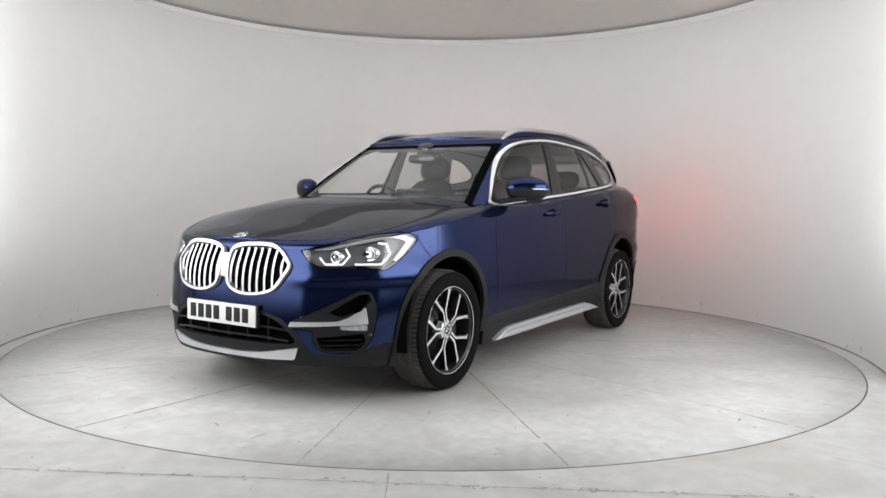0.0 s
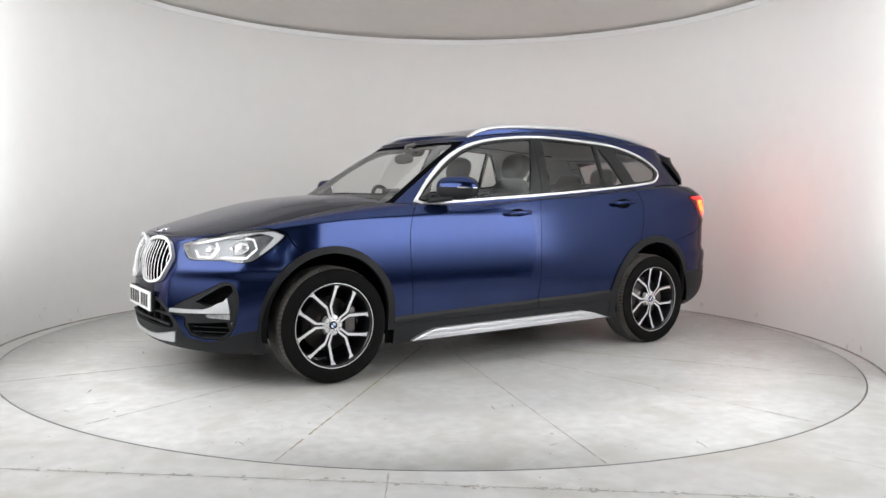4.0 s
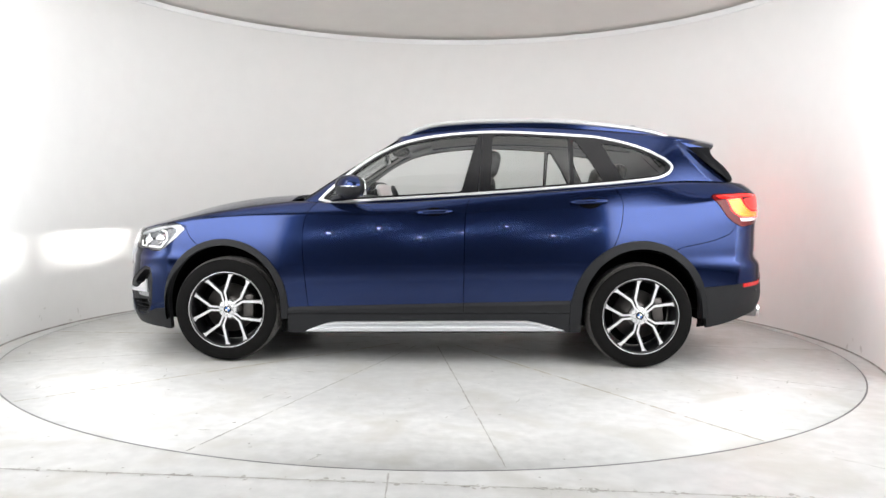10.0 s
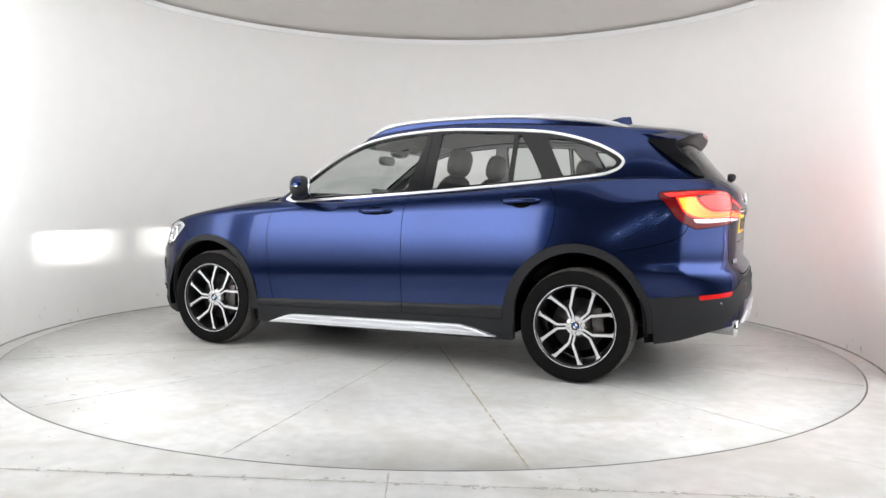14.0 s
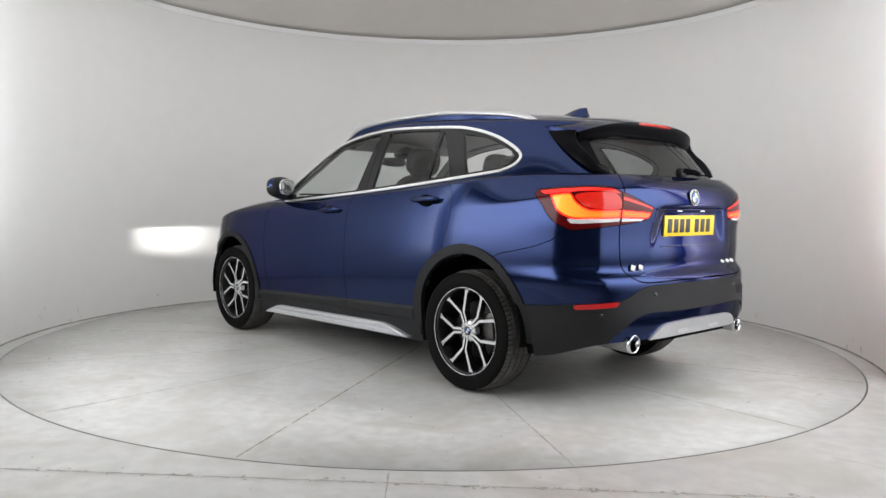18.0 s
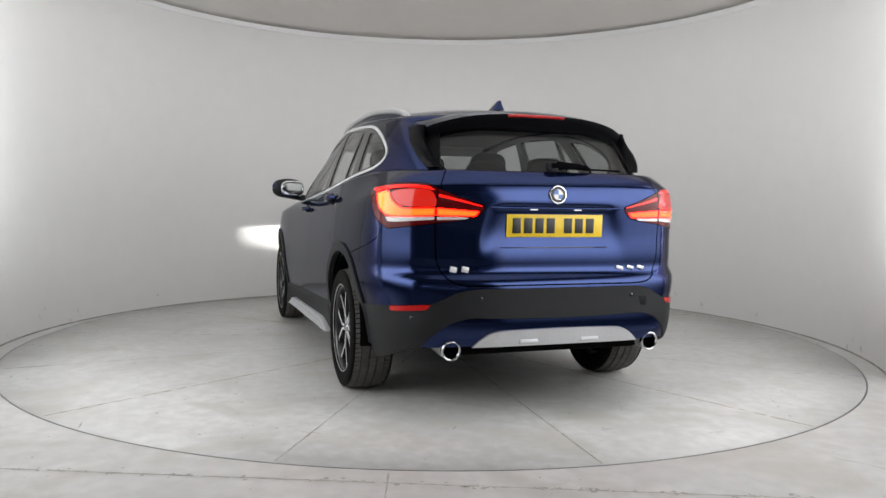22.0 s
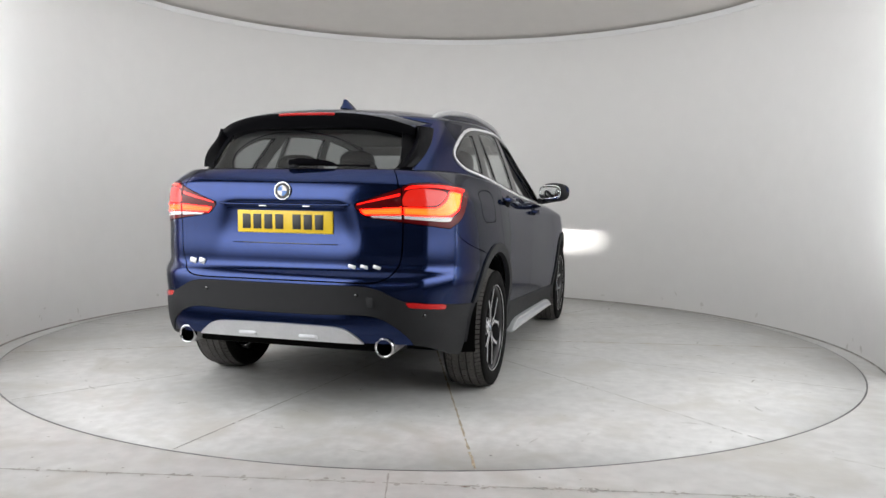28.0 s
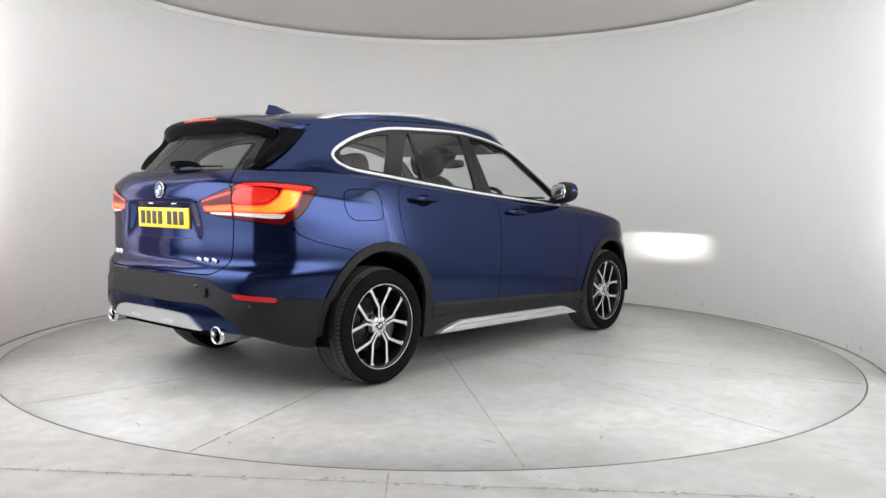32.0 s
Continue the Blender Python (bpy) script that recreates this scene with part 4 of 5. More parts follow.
def tread_mesh():
    """Blocks round the tyre: shoulder lugs and three ribs with slanted sipes between them."""
    v, f_ = [], []
    n = 78
    for row, (y0, y1, r, skew) in enumerate(((-.108, -.066, .3345, .3), (-.060, -.024, .3385, .5), (-.017, .017, .3395, 0), (.024, .060, .3385, -.5), (.066, .108, .3345, -.3))):
        m = n if row != 2 else n // 2
        for i in range(m):
            gap = .10 if row in (0, 4) else .035
            a0, a1 = (i + gap) / m, (i + 1 - gap) / m
            k = len(v)
            for rr in (r - .015, r):
                for (a, y) in ((a0, y0), (a1, y0), (a1, y1), (a0, y1)):
                    ang_ = 2 * math.pi * (a + skew * (y - (y0 + y1) / 2) * .25)
                    edge_ = .012 if (abs(y) > .1) else 0
                    v.append(((rr - edge_) * math.cos(ang_), y, (rr - edge_) * math.sin(ang_)))
            f_ += [(k + 4, k + 5, k + 6, k + 7)] + [(k + j, k + (j + 1) % 4, k + 4 + (j + 1) % 4, k + 4 + j) for j in range(4)]
    bm = bmesh.new()
    bv = [bm.verts.new(p) for p in v]
    for q in f_:
        bm.faces.new([bv[i] for i in q])
    bmesh.ops.recalc_face_normals(bm, faces=bm.faces[:])
    return done("tread", bm)


def emblem(name, r, parent, at, axis, label="round badge, blue and white quarters in a dark ring"):
    """A plain round badge: bright rim, dark ring, four quarters."""
    b0 = part(name, revolve(name, [(.001, .002), (r * .93, .002), (r, .0035), (r * 1.02, .001), (r * 1.02, -.004)], 32), CHROME, parent, label)
    b0.matrix_basis = Matrix.Translation(Vector(at)) @ Vector(axis).to_track_quat("Z", "Y").to_matrix().to_4x4()
    part("ring", revolve("ring", [(r * .60, .0035), (r * .91, .0035)], 32), INK, b0)
    for q in range(4):
        vs = [(0, 0, .0042)] + [(r * .58 * math.cos(a), r * .58 * math.sin(a), .0042) for a in np.linspace(q * math.pi / 2, (q + 1) * math.pi / 2, 8)]
        part("quarter", mesh("quarter", vs, [tuple(range(9))]), BADGEB if q % 2 else PLATEW, b0)
    return b0


BADGEB = mat("badge_blue", (.03, .16, .50), .3, coat=.5)
w0 = new("wheel")
w0.parent = car
TY = [(.238, -.098), (.243, -.108), (.252, -.1125), (.268, -.1145), (.295, -.116), (.316, -.1125), (.327, -.106), (.3255, -.102), (.324, -.06), (.324, .06), (.3255, .102), (.327, .106), (.316, .1125), (.295, .116), (.252, .1125), (.238, .098)]
tyre = part("tyre", revolve("tyre", TY, 96, "y"), RUBBER, w0, "black rubber tyre")
tagged(part("tread", tread_mesh(), TREAD, tyre), kind="stuff")
for k in (.262, .304):
    part("sidewall_ring", revolve("sidewall_ring", [(k - .002, -.1125 - (.0015 if k < .3 else .0008)), (k, -.1165), (k + .002, -.1125 - (.0015 if k < .3 else .0012))], 96, "y"), RUBBER, tyre)
rim = part("rim", revolve("rim", [(.2415, -.1080), (.2445, -.1095), (.2465, -.106), (.2415, -.1015)], 96, "y"), ALLOY, w0, "bright machined rim edge")
part("barrel", revolve("barrel", [(.2418, -.1020), (.2380, -.0990), (.2335, -.0955), (.231, -.088), (.2305, -.086), (.222, -.05), (.214, .03), (.226, .10)], 72, "y"), RIMB, rim, "black inner barrel")
sm = spoke_mesh()
for i in range(5):
    ob = part("spoke", sm, None, w0, "machined silver split spoke with black flanks")
    ob.rotation_euler = (0, -radians(33.5 + 72 * i), 0)
part("hub", revolve("hub", [(.062, -.045), (.060, -.070), (.054, -.0765), (.030, -.0765), (.001, -.0765)], 40, "y"), ALLOY, w0)
emblem("hub_cap", .026, w0, (0, -.0775, 0), (0, -1, 0), "round blue and white hub cap")
for i in range(5):
    a = radians(33.5 + 36 + 72 * i)
    ob = part("wheel_bolt", revolve("wheel_bolt", [(.001, -.060), (.007, -.062), (.0085, -.058), (.0165, -.0775), (.0185, -.0778)], 14, "y"), RIMB, w0)
    ob.location = (.0475 * math.cos(a), 0, .0475 * math.sin(a))
part("brake_disc", revolve("brake_disc", [(.05, -.02), (.085, -.02), (.087, -.004), (.158, -.004), (.158, .018), (.05, .018)], 48, "y"), DISC, w0, "bare iron brake disc")
block("caliper", (.07, .07, .15), (.125, -.01, .02), DISC, w0, .015)
part("wheel_back", revolve("wheel_back", [(.001, .05), (.21, .05)], 40, "y"), DEEP, w0)
HUBY, HUBZ = .783, .3385
w0.location = (-1.335, -HUBY, HUBZ)
copy_thing(w0, pose(1.335, -HUBY, HUBZ, 0, -8, 0))
copy_thing(w0, pose(-1.335, HUBY, HUBZ, 0, 0, 180))
copy_thing(w0, pose(1.335, HUBY, HUBZ, 0, 15.8, 180))
# wheel wells and underside
for x in (-1.345, 1.34):
    for sg in (-1, 1):
        ob = part("wheel_well", revolve("wheel_well", [(.395, -.075), (.41, .0), (.41, .30), (.10, .31)], 36, "y", turn=.56), DEEP, car, "black wheel well liner")
        ob.matrix_basis = pose(x, sg * .80, .36, 0, 8, 0 if sg < 0 else 180)
block("underbody", (1.75, 1.60, .16), (0, 0, .29), DEEP, car, .03)
block("front_tray", (.55, 1.0, .10), (-1.80, 0, .27), DEEP, car, .03)
block("rear_tray", (.60, 1.05, .18), (1.85, 0, .40), DEEP, car, .04)
block("axle", (.10, 1.3, .08), (1.335, 0, .33), DEEP, car, .02)

# ---- sill bars ----
for sg in (-1, 1):
    v, f_ = [], []
    xs = np.concatenate([np.linspace(-.820, -.60, 9), np.linspace(-.5, .5, 9), np.linspace(.60, .848, 9)])
    for x in xs:
        zb = .205 + .018 * (x + .82)
        top = max(float(np.interp(x, [-.820, -.75, -.69, -.64, .60, .70, .78, .848], [.209, .238, .260, .271, .297, .279, .256, .235])), zb + .002)
        hh = top - zb
        g = float(np.clip(min((x + .73) / .08, (.73 - x) / .10), 0, 1))    # the groove fades out at both ends
        for y, k in ((-.855, 1), (-.888, .985), (-.893, .93), (-.894, .80), (-.893 + .016 * g, .72), (-.893 + .016 * g, .60), (-.901, .50), (-.905, .42), (-.899, .06), (-.893, 0), (-.85, 0)):
            v.append((x, y * -sg, zb + k * hh))
    for i in range(len(xs) - 1):
        for q in range(11):
            a, b2 = i * 11 + q, i * 11 + (q + 1) % 11
            f_.append((a, b2, b2 + 11, a + 11) if sg < 0 else (a, a + 11, b2 + 11, b2))
    me = mesh("sill_bar", v, f_, True)
    me.set_sharp_from_angle(angle=radians(28))
    part("sill_bar", me, SATIN, car, "satin silver side sill bar with a long groove")

# ---- roof rails, fin, spoiler ----
RAILZ = spline([(-.21, 1.505), (-.16, 1.535), (-.10, 1.562), (.037, 1.592), (.424, 1.616), (.815, 1.620), (1.213, 1.592), (1.454, 1.558), (1.57, 1.527)])
for sg in (-1, 1):
    xs = np.concatenate([np.linspace(-.21, .04, 9), np.linspace(.14, 1.40, 16), np.linspace(1.46, 1.57, 5)])
    pts = [(x, sg * (.570 + .018 * math.sin(math.pi * (x + .2) / 1.8)), float(RAILZ(x)) - .017) for x in xs]
    rr = [.006 + .0115 * min(1, (i + .4) / 3, (len(xs) - 1 - i + .4) / 3) for i in range(len(xs))]
    rail = part("roof_rail", tube("roof_rail", pts, rr, 12, flat=1.0), mat("satin_rail", (.56, .56, .57), .38, .9) if sg < 0 else bpy.data.materials["satin_rail"], car, "satin silver roof rail")
    foot = [[(x, sg * (y0_ + d), z_) for d, z_ in ((.009, float(RAILZ(x)) - .022), (.011, float(GZ(x)) - .01), (-.011, float(GZ(x)) - .01), (-.009, float(RAILZ(x)) - .022))] for x in np.linspace(-.19, 1.56, 24) for y0_ in [.570 + .018 * math.sin(math.pi * (x + .2) / 1.8)]]
    fv = [p for r in foot for p in r]
    part("rail_foot", mesh("rail_foot", fv, [(4 * i + j, 4 * i + j + 1, 4 * i + j + 5, 4 * i + j + 4)[::sg] for i in range(23) for j in range(3)]), PAINT, rail)
v = []
fin_n = 10
for i, u in enumerate(np.linspace(0, 1, fin_n)):
    x0, x1 = 1.235 + .170 * u ** 1.25, 1.478 - .014 * u
    hw = .034 * (1 - u) ** 1.8 + .006
    z = 1.588 + .054 * u
    v += [(x0, 0, z), ((x0 + x1) / 2, -hw, z), (x1, -hw * .5, z), (x1, hw * .5, z), ((x0 + x1) / 2, hw, z)]
f_ = [(i * 5 + q, i * 5 + (q + 1) % 5, i * 5 + 5 + (q + 1) % 5, i * 5 + 5 + q) for i in range(fin_n - 1) for q in range(5)] + [tuple((fin_n - 1) * 5 + q for q in range(5))]
part("roof_fin", mesh("roof_fin", v, [q[::-1] for q in f_], True), PAINT, roof_ob, "blue shark-fin aerial")

sp_top, sp_low = [], []
ys = np.linspace(-1, 1, 31)
for u in ys:
    a = abs(u)
    y = u * .602
    xe = 1.945 - .105 * a ** 3.5
    ze = 1.512 - .078 * a ** 2.6
    xs0 = 1.70 - .085 * a ** 3
    zs0 = float(np.interp(xs0, [1.5, 1.7, 1.8], [1.568, 1.552, 1.54])) - .082 * a ** 2.4
    sp_top.append([(xs0 + (xe - xs0) * k, y * (1 - .062 * k * a ** 4), zs0 + (ze - zs0) * k ** 1.3 + .004 * math.sin(math.pi * k)) for k in np.linspace(0, 1, 8)])
    y *= 1 - .062 * a ** 4
    sp_low.append([(xe - .002, y * .995, ze - .012), (xe - .02, y * .985, ze - .035), (xe - .055, y * .98, ze - .075)])


def strip(name, rows_, material, parent, label="", flip=False, closed=False):
    k = len(rows_[0])
    v = [p for r in rows_ for p in r]
    f_ = [(i * k + j, i * k + j + 1, i * k + k + j + 1, i * k + k + j) for i in range(len(rows_) - 1) for j in range(k - 1)]
    return part(name, mesh(name, v, [q[::-1] for q in f_] if flip else f_, True), material, parent, label)


strip("spoiler", sp_top, PAINT, tailgate, "blue roof spoiler", flip=False)
strip("spoiler_underside", [[t[-1]] + l for t, l in zip(sp_top, sp_low)], FINB, tailgate, "black spoiler underside")
FIN_S = spline([(1.21, 1.985), (1.254, 1.922), (1.293, 1.864), (1.339, 1.802), (1.38, 1.749), (1.427, 1.692), (1.465, 1.652), (1.50, 1.625)])
FIN_Y = spline([(1.21, .584), (1.254, .614), (1.293, .625), (1.339, .629), (1.38, .627), (1.427, .615), (1.465, .605), (1.50, .595)])
FIN_R = spline([(1.21, 2.012), (1.25, 1.990), (1.29, 1.958), (1.333, 1.915), (1.356, 1.885), (1.396, 1.848), (1.446, 1.838), (1.50, 1.85)])
bl = [[(r[-1][0] + .003, r[-1][1], r[-1][2] - .002), (r[-1][0] + .002, r[-1][1], r[-1][2] - .015), (r[-1][0] - .012, r[-1][1], r[-1][2] - .016)] for r, u in zip(sp_top, ys) if abs(u) < .27]
strip("brake_light", bl, REDLENS, tailgate, "red high brake light")
for sg in (-1, 1):
    fin_rows, end = [], sp_top[-1 if sg > 0 else 0]
    for z in np.linspace(1.445, 1.226, 12):
        xs_, ys_, xr_ = float(FIN_S(z)), float(FIN_Y(z)), float(FIN_R(z))
        fin_rows.append([(xs_ + .002, sg * (ys_ + .003), z), ((xs_ + xr_) / 2, sg * (ys_ - .006), z), (xr_ - .006, sg * (ys_ - .024), z), (xr_, sg * (ys_ - .032), z), (xr_ - .008, sg * (ys_ - .044), z), (xs_ + .05, sg * (ys_ - .085), z - .012)])
    rows_ = []
    for (px, py, pz) in end:
        zb = 1.470 - (px - 1.615) * .60 if px < 1.687 else 1.427
        rows_.append([(px, py, pz), (px, py + sg * .002, (pz + min(zb, pz)) / 2), (px, py + sg * .003, min(zb, pz - .001))])
    strip("spoiler_end", rows_, PAINT, tailgate, "blue spoiler end", flip=sg > 0)
    strip("side_fin", fin_rows, FINB, tailgate, "satin black side fin", flip=sg > 0)

# ---- badges, plates, small parts at the tail ----
emblem("rear_badge", .044, tailgate, (2.205, 0, 1.098), (1, 0, .06))
nb = int(np.argmin(abs(bonnet.V[:, 1]) + abs(bonnet.V[:, 0] + 2.065)))
na = bonnet.N[nb] * (1 if bonnet.N[nb][2] > 0 else -1)
emblem("front_badge", .040, hood, bonnet.V[nb] + na * .004, na)
def plate(name, x, z, tilt, m, parent, sgn, label):
    """A number plate with plain bars where its characters stand."""
    p = block(name, (.010, .524, .112), (x, 0, z), m, parent, .004, (0, tilt, 0), label)
    for y0 in (-.210, -.149, -.088, -.027, .068, .129, .190):
        block("character_bar", (.0024, .044, .074), (x + sgn * .0056, y0 * sgn, z), INK, p, .0005, (0, tilt, 0), "plain dark bar")
    return p


plate("number_plate", 2.181, .945, 2, PLATEY, tailgate, 1, "yellow rear number plate")
plate("number_plate", -2.203, .456, 0, PLATEW, fbump, -1, "white front number plate")
block("plate_holder", (.02, .54, .118), (-2.190, 0, .456), BLACKP, fbump, .004)
for y0, w, h, n in ((-.50, .115, .030, 2), (.43, .19, .018, 3)):
    for i in range(n):
        wi = w / n
        s = (LS[-1] - abs(y0 + (i - (n - 1) / 2) * wi))
        c = on_skin(s, .735, .004)
        block("badge_bar", (.005, wi * .62, h * .9), (c[0], y0 + (i - (n - 1) / 2) * wi, .735), BADGE, tailgate, .002, (-14, 0, 0), "plain bright badge bar")
# thin black bar drawn for the shaded line of the tailgate crease
pts = [on_skin(LS[-1] - abs(y), .838, .003) * np.array((1, 1 if y < 0 else -1, 1)) for y in np.linspace(-.30, .30, 21)]
part("crease_shade", tube("crease_shade", pts, .0026, 6), GLOSSB, tailgate)
pts = [on_skin(LS[-1] - abs(y), 1.034, .006) * np.array((1, 1 if y < 0 else -1, 1)) for y in np.linspace(-.37, .37, 15)]
part("gate_handle", tube("gate_handle", pts, .005, 8), PAINT, tailgate)
for y in (-.12, .12):
    block("plate_lamp", (.012, .035, .006), (2.188, y, 1.024), glow("plate_led", (1, 1, 1), 1.5, (.7, .7, .7)) if y < 0 else bpy.data.materials["plate_led"], tailgate, .002, label="small white plate lamp")
for sg in (-1, 1):
    ex = part("exhaust_tip", revolve("exhaust_tip", [(.0478, -.014), (.0485, .0), (.0465, .006), (.042, .007), (.038, .002), (.0365, -.03)], 36), CHROME, car, "round chrome exhaust tip")
    part("pipe", revolve("pipe", [(.040, -.20), (.0470, -.20), (.0476, -.0135), (.0440, -.013)], 36), STEEL, ex, "dull steel pipe behind the tip")
    part("bore", revolve("bore", [(.0366, -.028), (.036, -.12), (.001, -.125)], 30), DEEP, ex)
    ex.matrix_basis = Matrix.Translation((2.205, sg * .545, .352)) @ Vector((1, 0, -.04)).to_track_quat("Z", "Y").to_matrix().to_4x4()
    for s, z in ((5.170, .60), (4.810, .505)):
        c = on_skin(s, z, .005)
        n = Vector(on_skin(s, z, 1) - on_skin(s, z)) * 1
        n.y *= -sg
        ob = part("parking_sensor", revolve("parking_sensor", [(.001, .003), (.009, .003), (.0105, 0)], 16), GLOSSB, rbumper)
        ob.matrix_basis = Matrix.Translation((c[0], -sg * c[1], c[2])) @ n.to_track_quat("Z", "Y").to_matrix().to_4x4()
for y in (-.165, .165):
    c = on_skin(LS[-1] - abs(y), .39, .0055)
    block("skid_rib", (.020, .105, .050), (c[0], y, .402), SATIN, rbumper, .010, (0, -10, 0), "raised rib on the skid plate", 3)
tc = on_skin(LS[-1] - .505, .57, .006)
block("tow_cover", (.006, .050, .048), (tc[0], -tc[1], tc[2]), BLACKP, rbumper, .002, (0, 0, -14), "square tow eye cover")
# wiper on the rear window
wb = part("rear_wiper", tube("rear_wiper", [(2.118, -.012, 1.232), (2.116, .0, 1.240), (2.110, .06, 1.244), (2.106, .15, 1.243), (2.102, .215, 1.236), (2.100, .235, 1.232)], [.012, .026, .024, .020, .014, .006], 12, flat=.8), BORDER, tailgate, "black rear wiper")
part("wiper_pivot", shaped("wiper_pivot", .024, .030, .026, 3), BLACKP, wb).location = (2.112, .012, 1.236)
part("blade", tube("blade", [(2.104, .18, 1.228), (2.096, .30, 1.229), (2.082, .415, 1.226)], .005, 6), BORDER, wb)

# ---- door handles, mirrors, flap ----
def handle(x, z, sg, parent):
    y = -(half_width(x) - .024)
    # flat black disc on the door: the recess's shade put into colour
    cupm = bmesh.new()
    bmesh.ops.create_uvsphere(cupm, u_segments=20, v_segments=10, radius=1)
    bmesh.ops.scale(cupm, vec=(.070, .004, .036), verts=cupm.verts)
    cup = part("handle_shade", done("handle_shade", cupm, True), DEEP, None, "black disc standing for the shaded recess behind the handle")
    cup.parent, cup.location = parent, (x, y * -sg, z - .004)
    pts, rr = [], []
    for u in np.linspace(-1, 1, 15):
        pts.append((x + .118 * u, (y - .030 + .026 * abs(u) ** 4) * -sg, z + .004 + .006 * u))
        rr.append(.0155 * (1 - .55 * abs(u) ** 5))
    part("door_handle", tube("door_handle", pts, rr, 10, flat=1.0, up=(0, 1, 0)), PAINT, parent, "blue door handle")


for k, sg in ((0, -1), (1, 1)):
    handle(.0, .985, sg, fdoor[k])
    handle(.99, 1.065, sg, rdoor[k])


for sg in (-1, 1):
    mo = part("wing_mirror", shaped("wing_mirror", .066, .135, .074, 2.6, ((0, 0, .004), (0, 0, -1))), PAINT, car, "blue wing mirror with a bright strip")
    mo.matrix_basis = pose(-.540, sg * .945, 1.142, 0, 0, -sg * 33)
    part("lower_shell", shaped("lower_shell", .065, .134, .073, 2.6, ((0, 0, .003), (0, 0, 1))), BLACKP, mo, "black lower shell")
    part("indicator", tube("indicator", [(.068 * math.cos(a) * -1, .137 * math.sin(a) * sg, .001) for a in np.linspace(.2, 1.4, 12)], .0045, 8), CHROME, mo, "bright indicator strip")
    part("rear_surround", shaped("rear_surround", .0668, .1365, .0752, 2.6, ((.012, 0, 0), (-1, 0, 0))), BLACKP, mo, "black mirror surround")
    gl = part("mirror_glass", shaped("mirror_glass", .010, .112, .058, 3.2), mat("mirror", (.85, .86, .87), .02, 1.0) if sg < 0 else bpy.data.materials["mirror"], mo, "mirror glass")
    gl.location = (.060, 0, 0)
    block("mirror_arm", (.09, .15, .028), (-.01, sg * -.085, -.070), BLACKP, mo, .012, (sg * 8, 0, 0))
    block("mirror_base", (.16, .035, .035), (-.60, sg * .825, 1.070), BLACKP, car, .014, (0, -6, 0))
    # the triangle in front of the door window
FLAP = loop([(1.615, 1.010), (1.600, 1.100), (1.46, 1.120), (1.362, 1.105), (1.345, 1.03), (1.35, .955), (1.45, .945), (1.565, .952)], 5)
fl = quart.mirrored()
d_ = fl.field("xz", FLAP)
ring_ = fl.keep(d_ - .002).keep(-(fl.keep(d_ - .002).field("xz", FLAP) + .002))
sheet("fuel_flap_gap", ring_.moved(.0012), DEEP, quarter[1], 0)
# windscreen wipers, washer strip
cw = strip("cowl", [[(-.955 + .30 * max(0, abs(u) - .35) ** 1.5, .72 * u, 1.055 - .015 * abs(u) + .02 * (1 - u * u)), (-.80 + .25 * max(0, abs(u) - .35) ** 1.5, .72 * u, 1.062 - .015 * abs(u))] for u in np.linspace(-1, 1, 25)], BLACKP, car, "black plastic cowl below the windscreen", flip=False)
for y0, y1 in ((-.05, .60), (-.62, -.08)):
    part("windscreen_wiper", tube("windscreen_wiper", [(-.83 + .12 * abs(y) ** 2, y, 1.092 + .01 * (1 - abs(y))) for y in np.linspace(y0, y1, 9)], .008, 6), BLACKP, cw, "black windscreen wiper")

# ---- dipped beams: a small bright source behind a slit in a black box ----
BEAM = glow("beam_source", (1, .99, .96), 1.7e6)
for k, sg in ((0, -1), (1, 1)):
    c = on_skin(.845, .79, -.045)
    bx = new("beam_box")
    bx.parent = hl[k]
    bx.matrix_basis = Matrix.Translation((c[0] - .052, -sg * c[1], c[2])) @ pose(0, 0, 0, 0, -6.5, 0)
    W2_, H2_, D_ = .0135, .0065, .020
    v = [(x, y, z) for x in (0, D_) for y in (-W2_, W2_) for z in (-H2_, H2_)]
    f_ = [(0, 4, 6, 2), (1, 3, 7, 5), (0, 1, 5, 4), (2, 6, 7, 3), (4, 5, 7, 6)]
    aw, ah, lo = .0068, .0019, .0050
    v += [(0, -aw, -lo), (0, -aw, ah), (0, aw, -lo), (0, aw, ah)]
    f_ += [(0, 8, 9, 1), (2, 3, 11, 10), (0, 2, 10, 8), (1, 9, 11, 3)]
    # a lip close to the source gives the beam its soft lower edge
    v += [(D_ * .72, -W2_, -H2_), (D_ * .72, W2_, -H2_), (D_ * .72, W2_, -.00055), (D_ * .72, -W2_, -.00055)]
    f_ += [(12, 13, 14, 15)]
    part("housing", mesh("housing", v, f_), DEEP, bx)
    part("source", mesh("source", [(D_ - .0005, -.0046, -.00035), (D_ - .0005, .0046, -.00035), (D_ - .0005, .0046, .00035), (D_ - .0005, -.0046, .00035)], [(0, 3, 2, 1)]), BEAM, bx)

# ---- inside the car ----
block("cabin_floor", (2.9, 1.50, .05), (.45, 0, .40), DEEP, car, .01)
dash = part("dashboard", shaped("dashboard", .30, .70, .20, 3.5), CLOTHB, car, "black dashboard")
dash.location = (-.60, 0, .90)
block("dash_screen", (.02, .24, .09), (-.45, .02, 1.10), GLOSSB, dash, .006, (0, -12, 0)).matrix_parent_inverse = dash.matrix_basis.inverted()
st = part("steering_wheel", tube("steering_wheel", [(0, .178 * math.cos(a), .178 * math.sin(a)) for a in np.linspace(0, 2 * math.pi, 36)[:-1]], .015, 10, closed=True, up=(1, 0, 0)), CLOTHB, car, "black steering wheel")
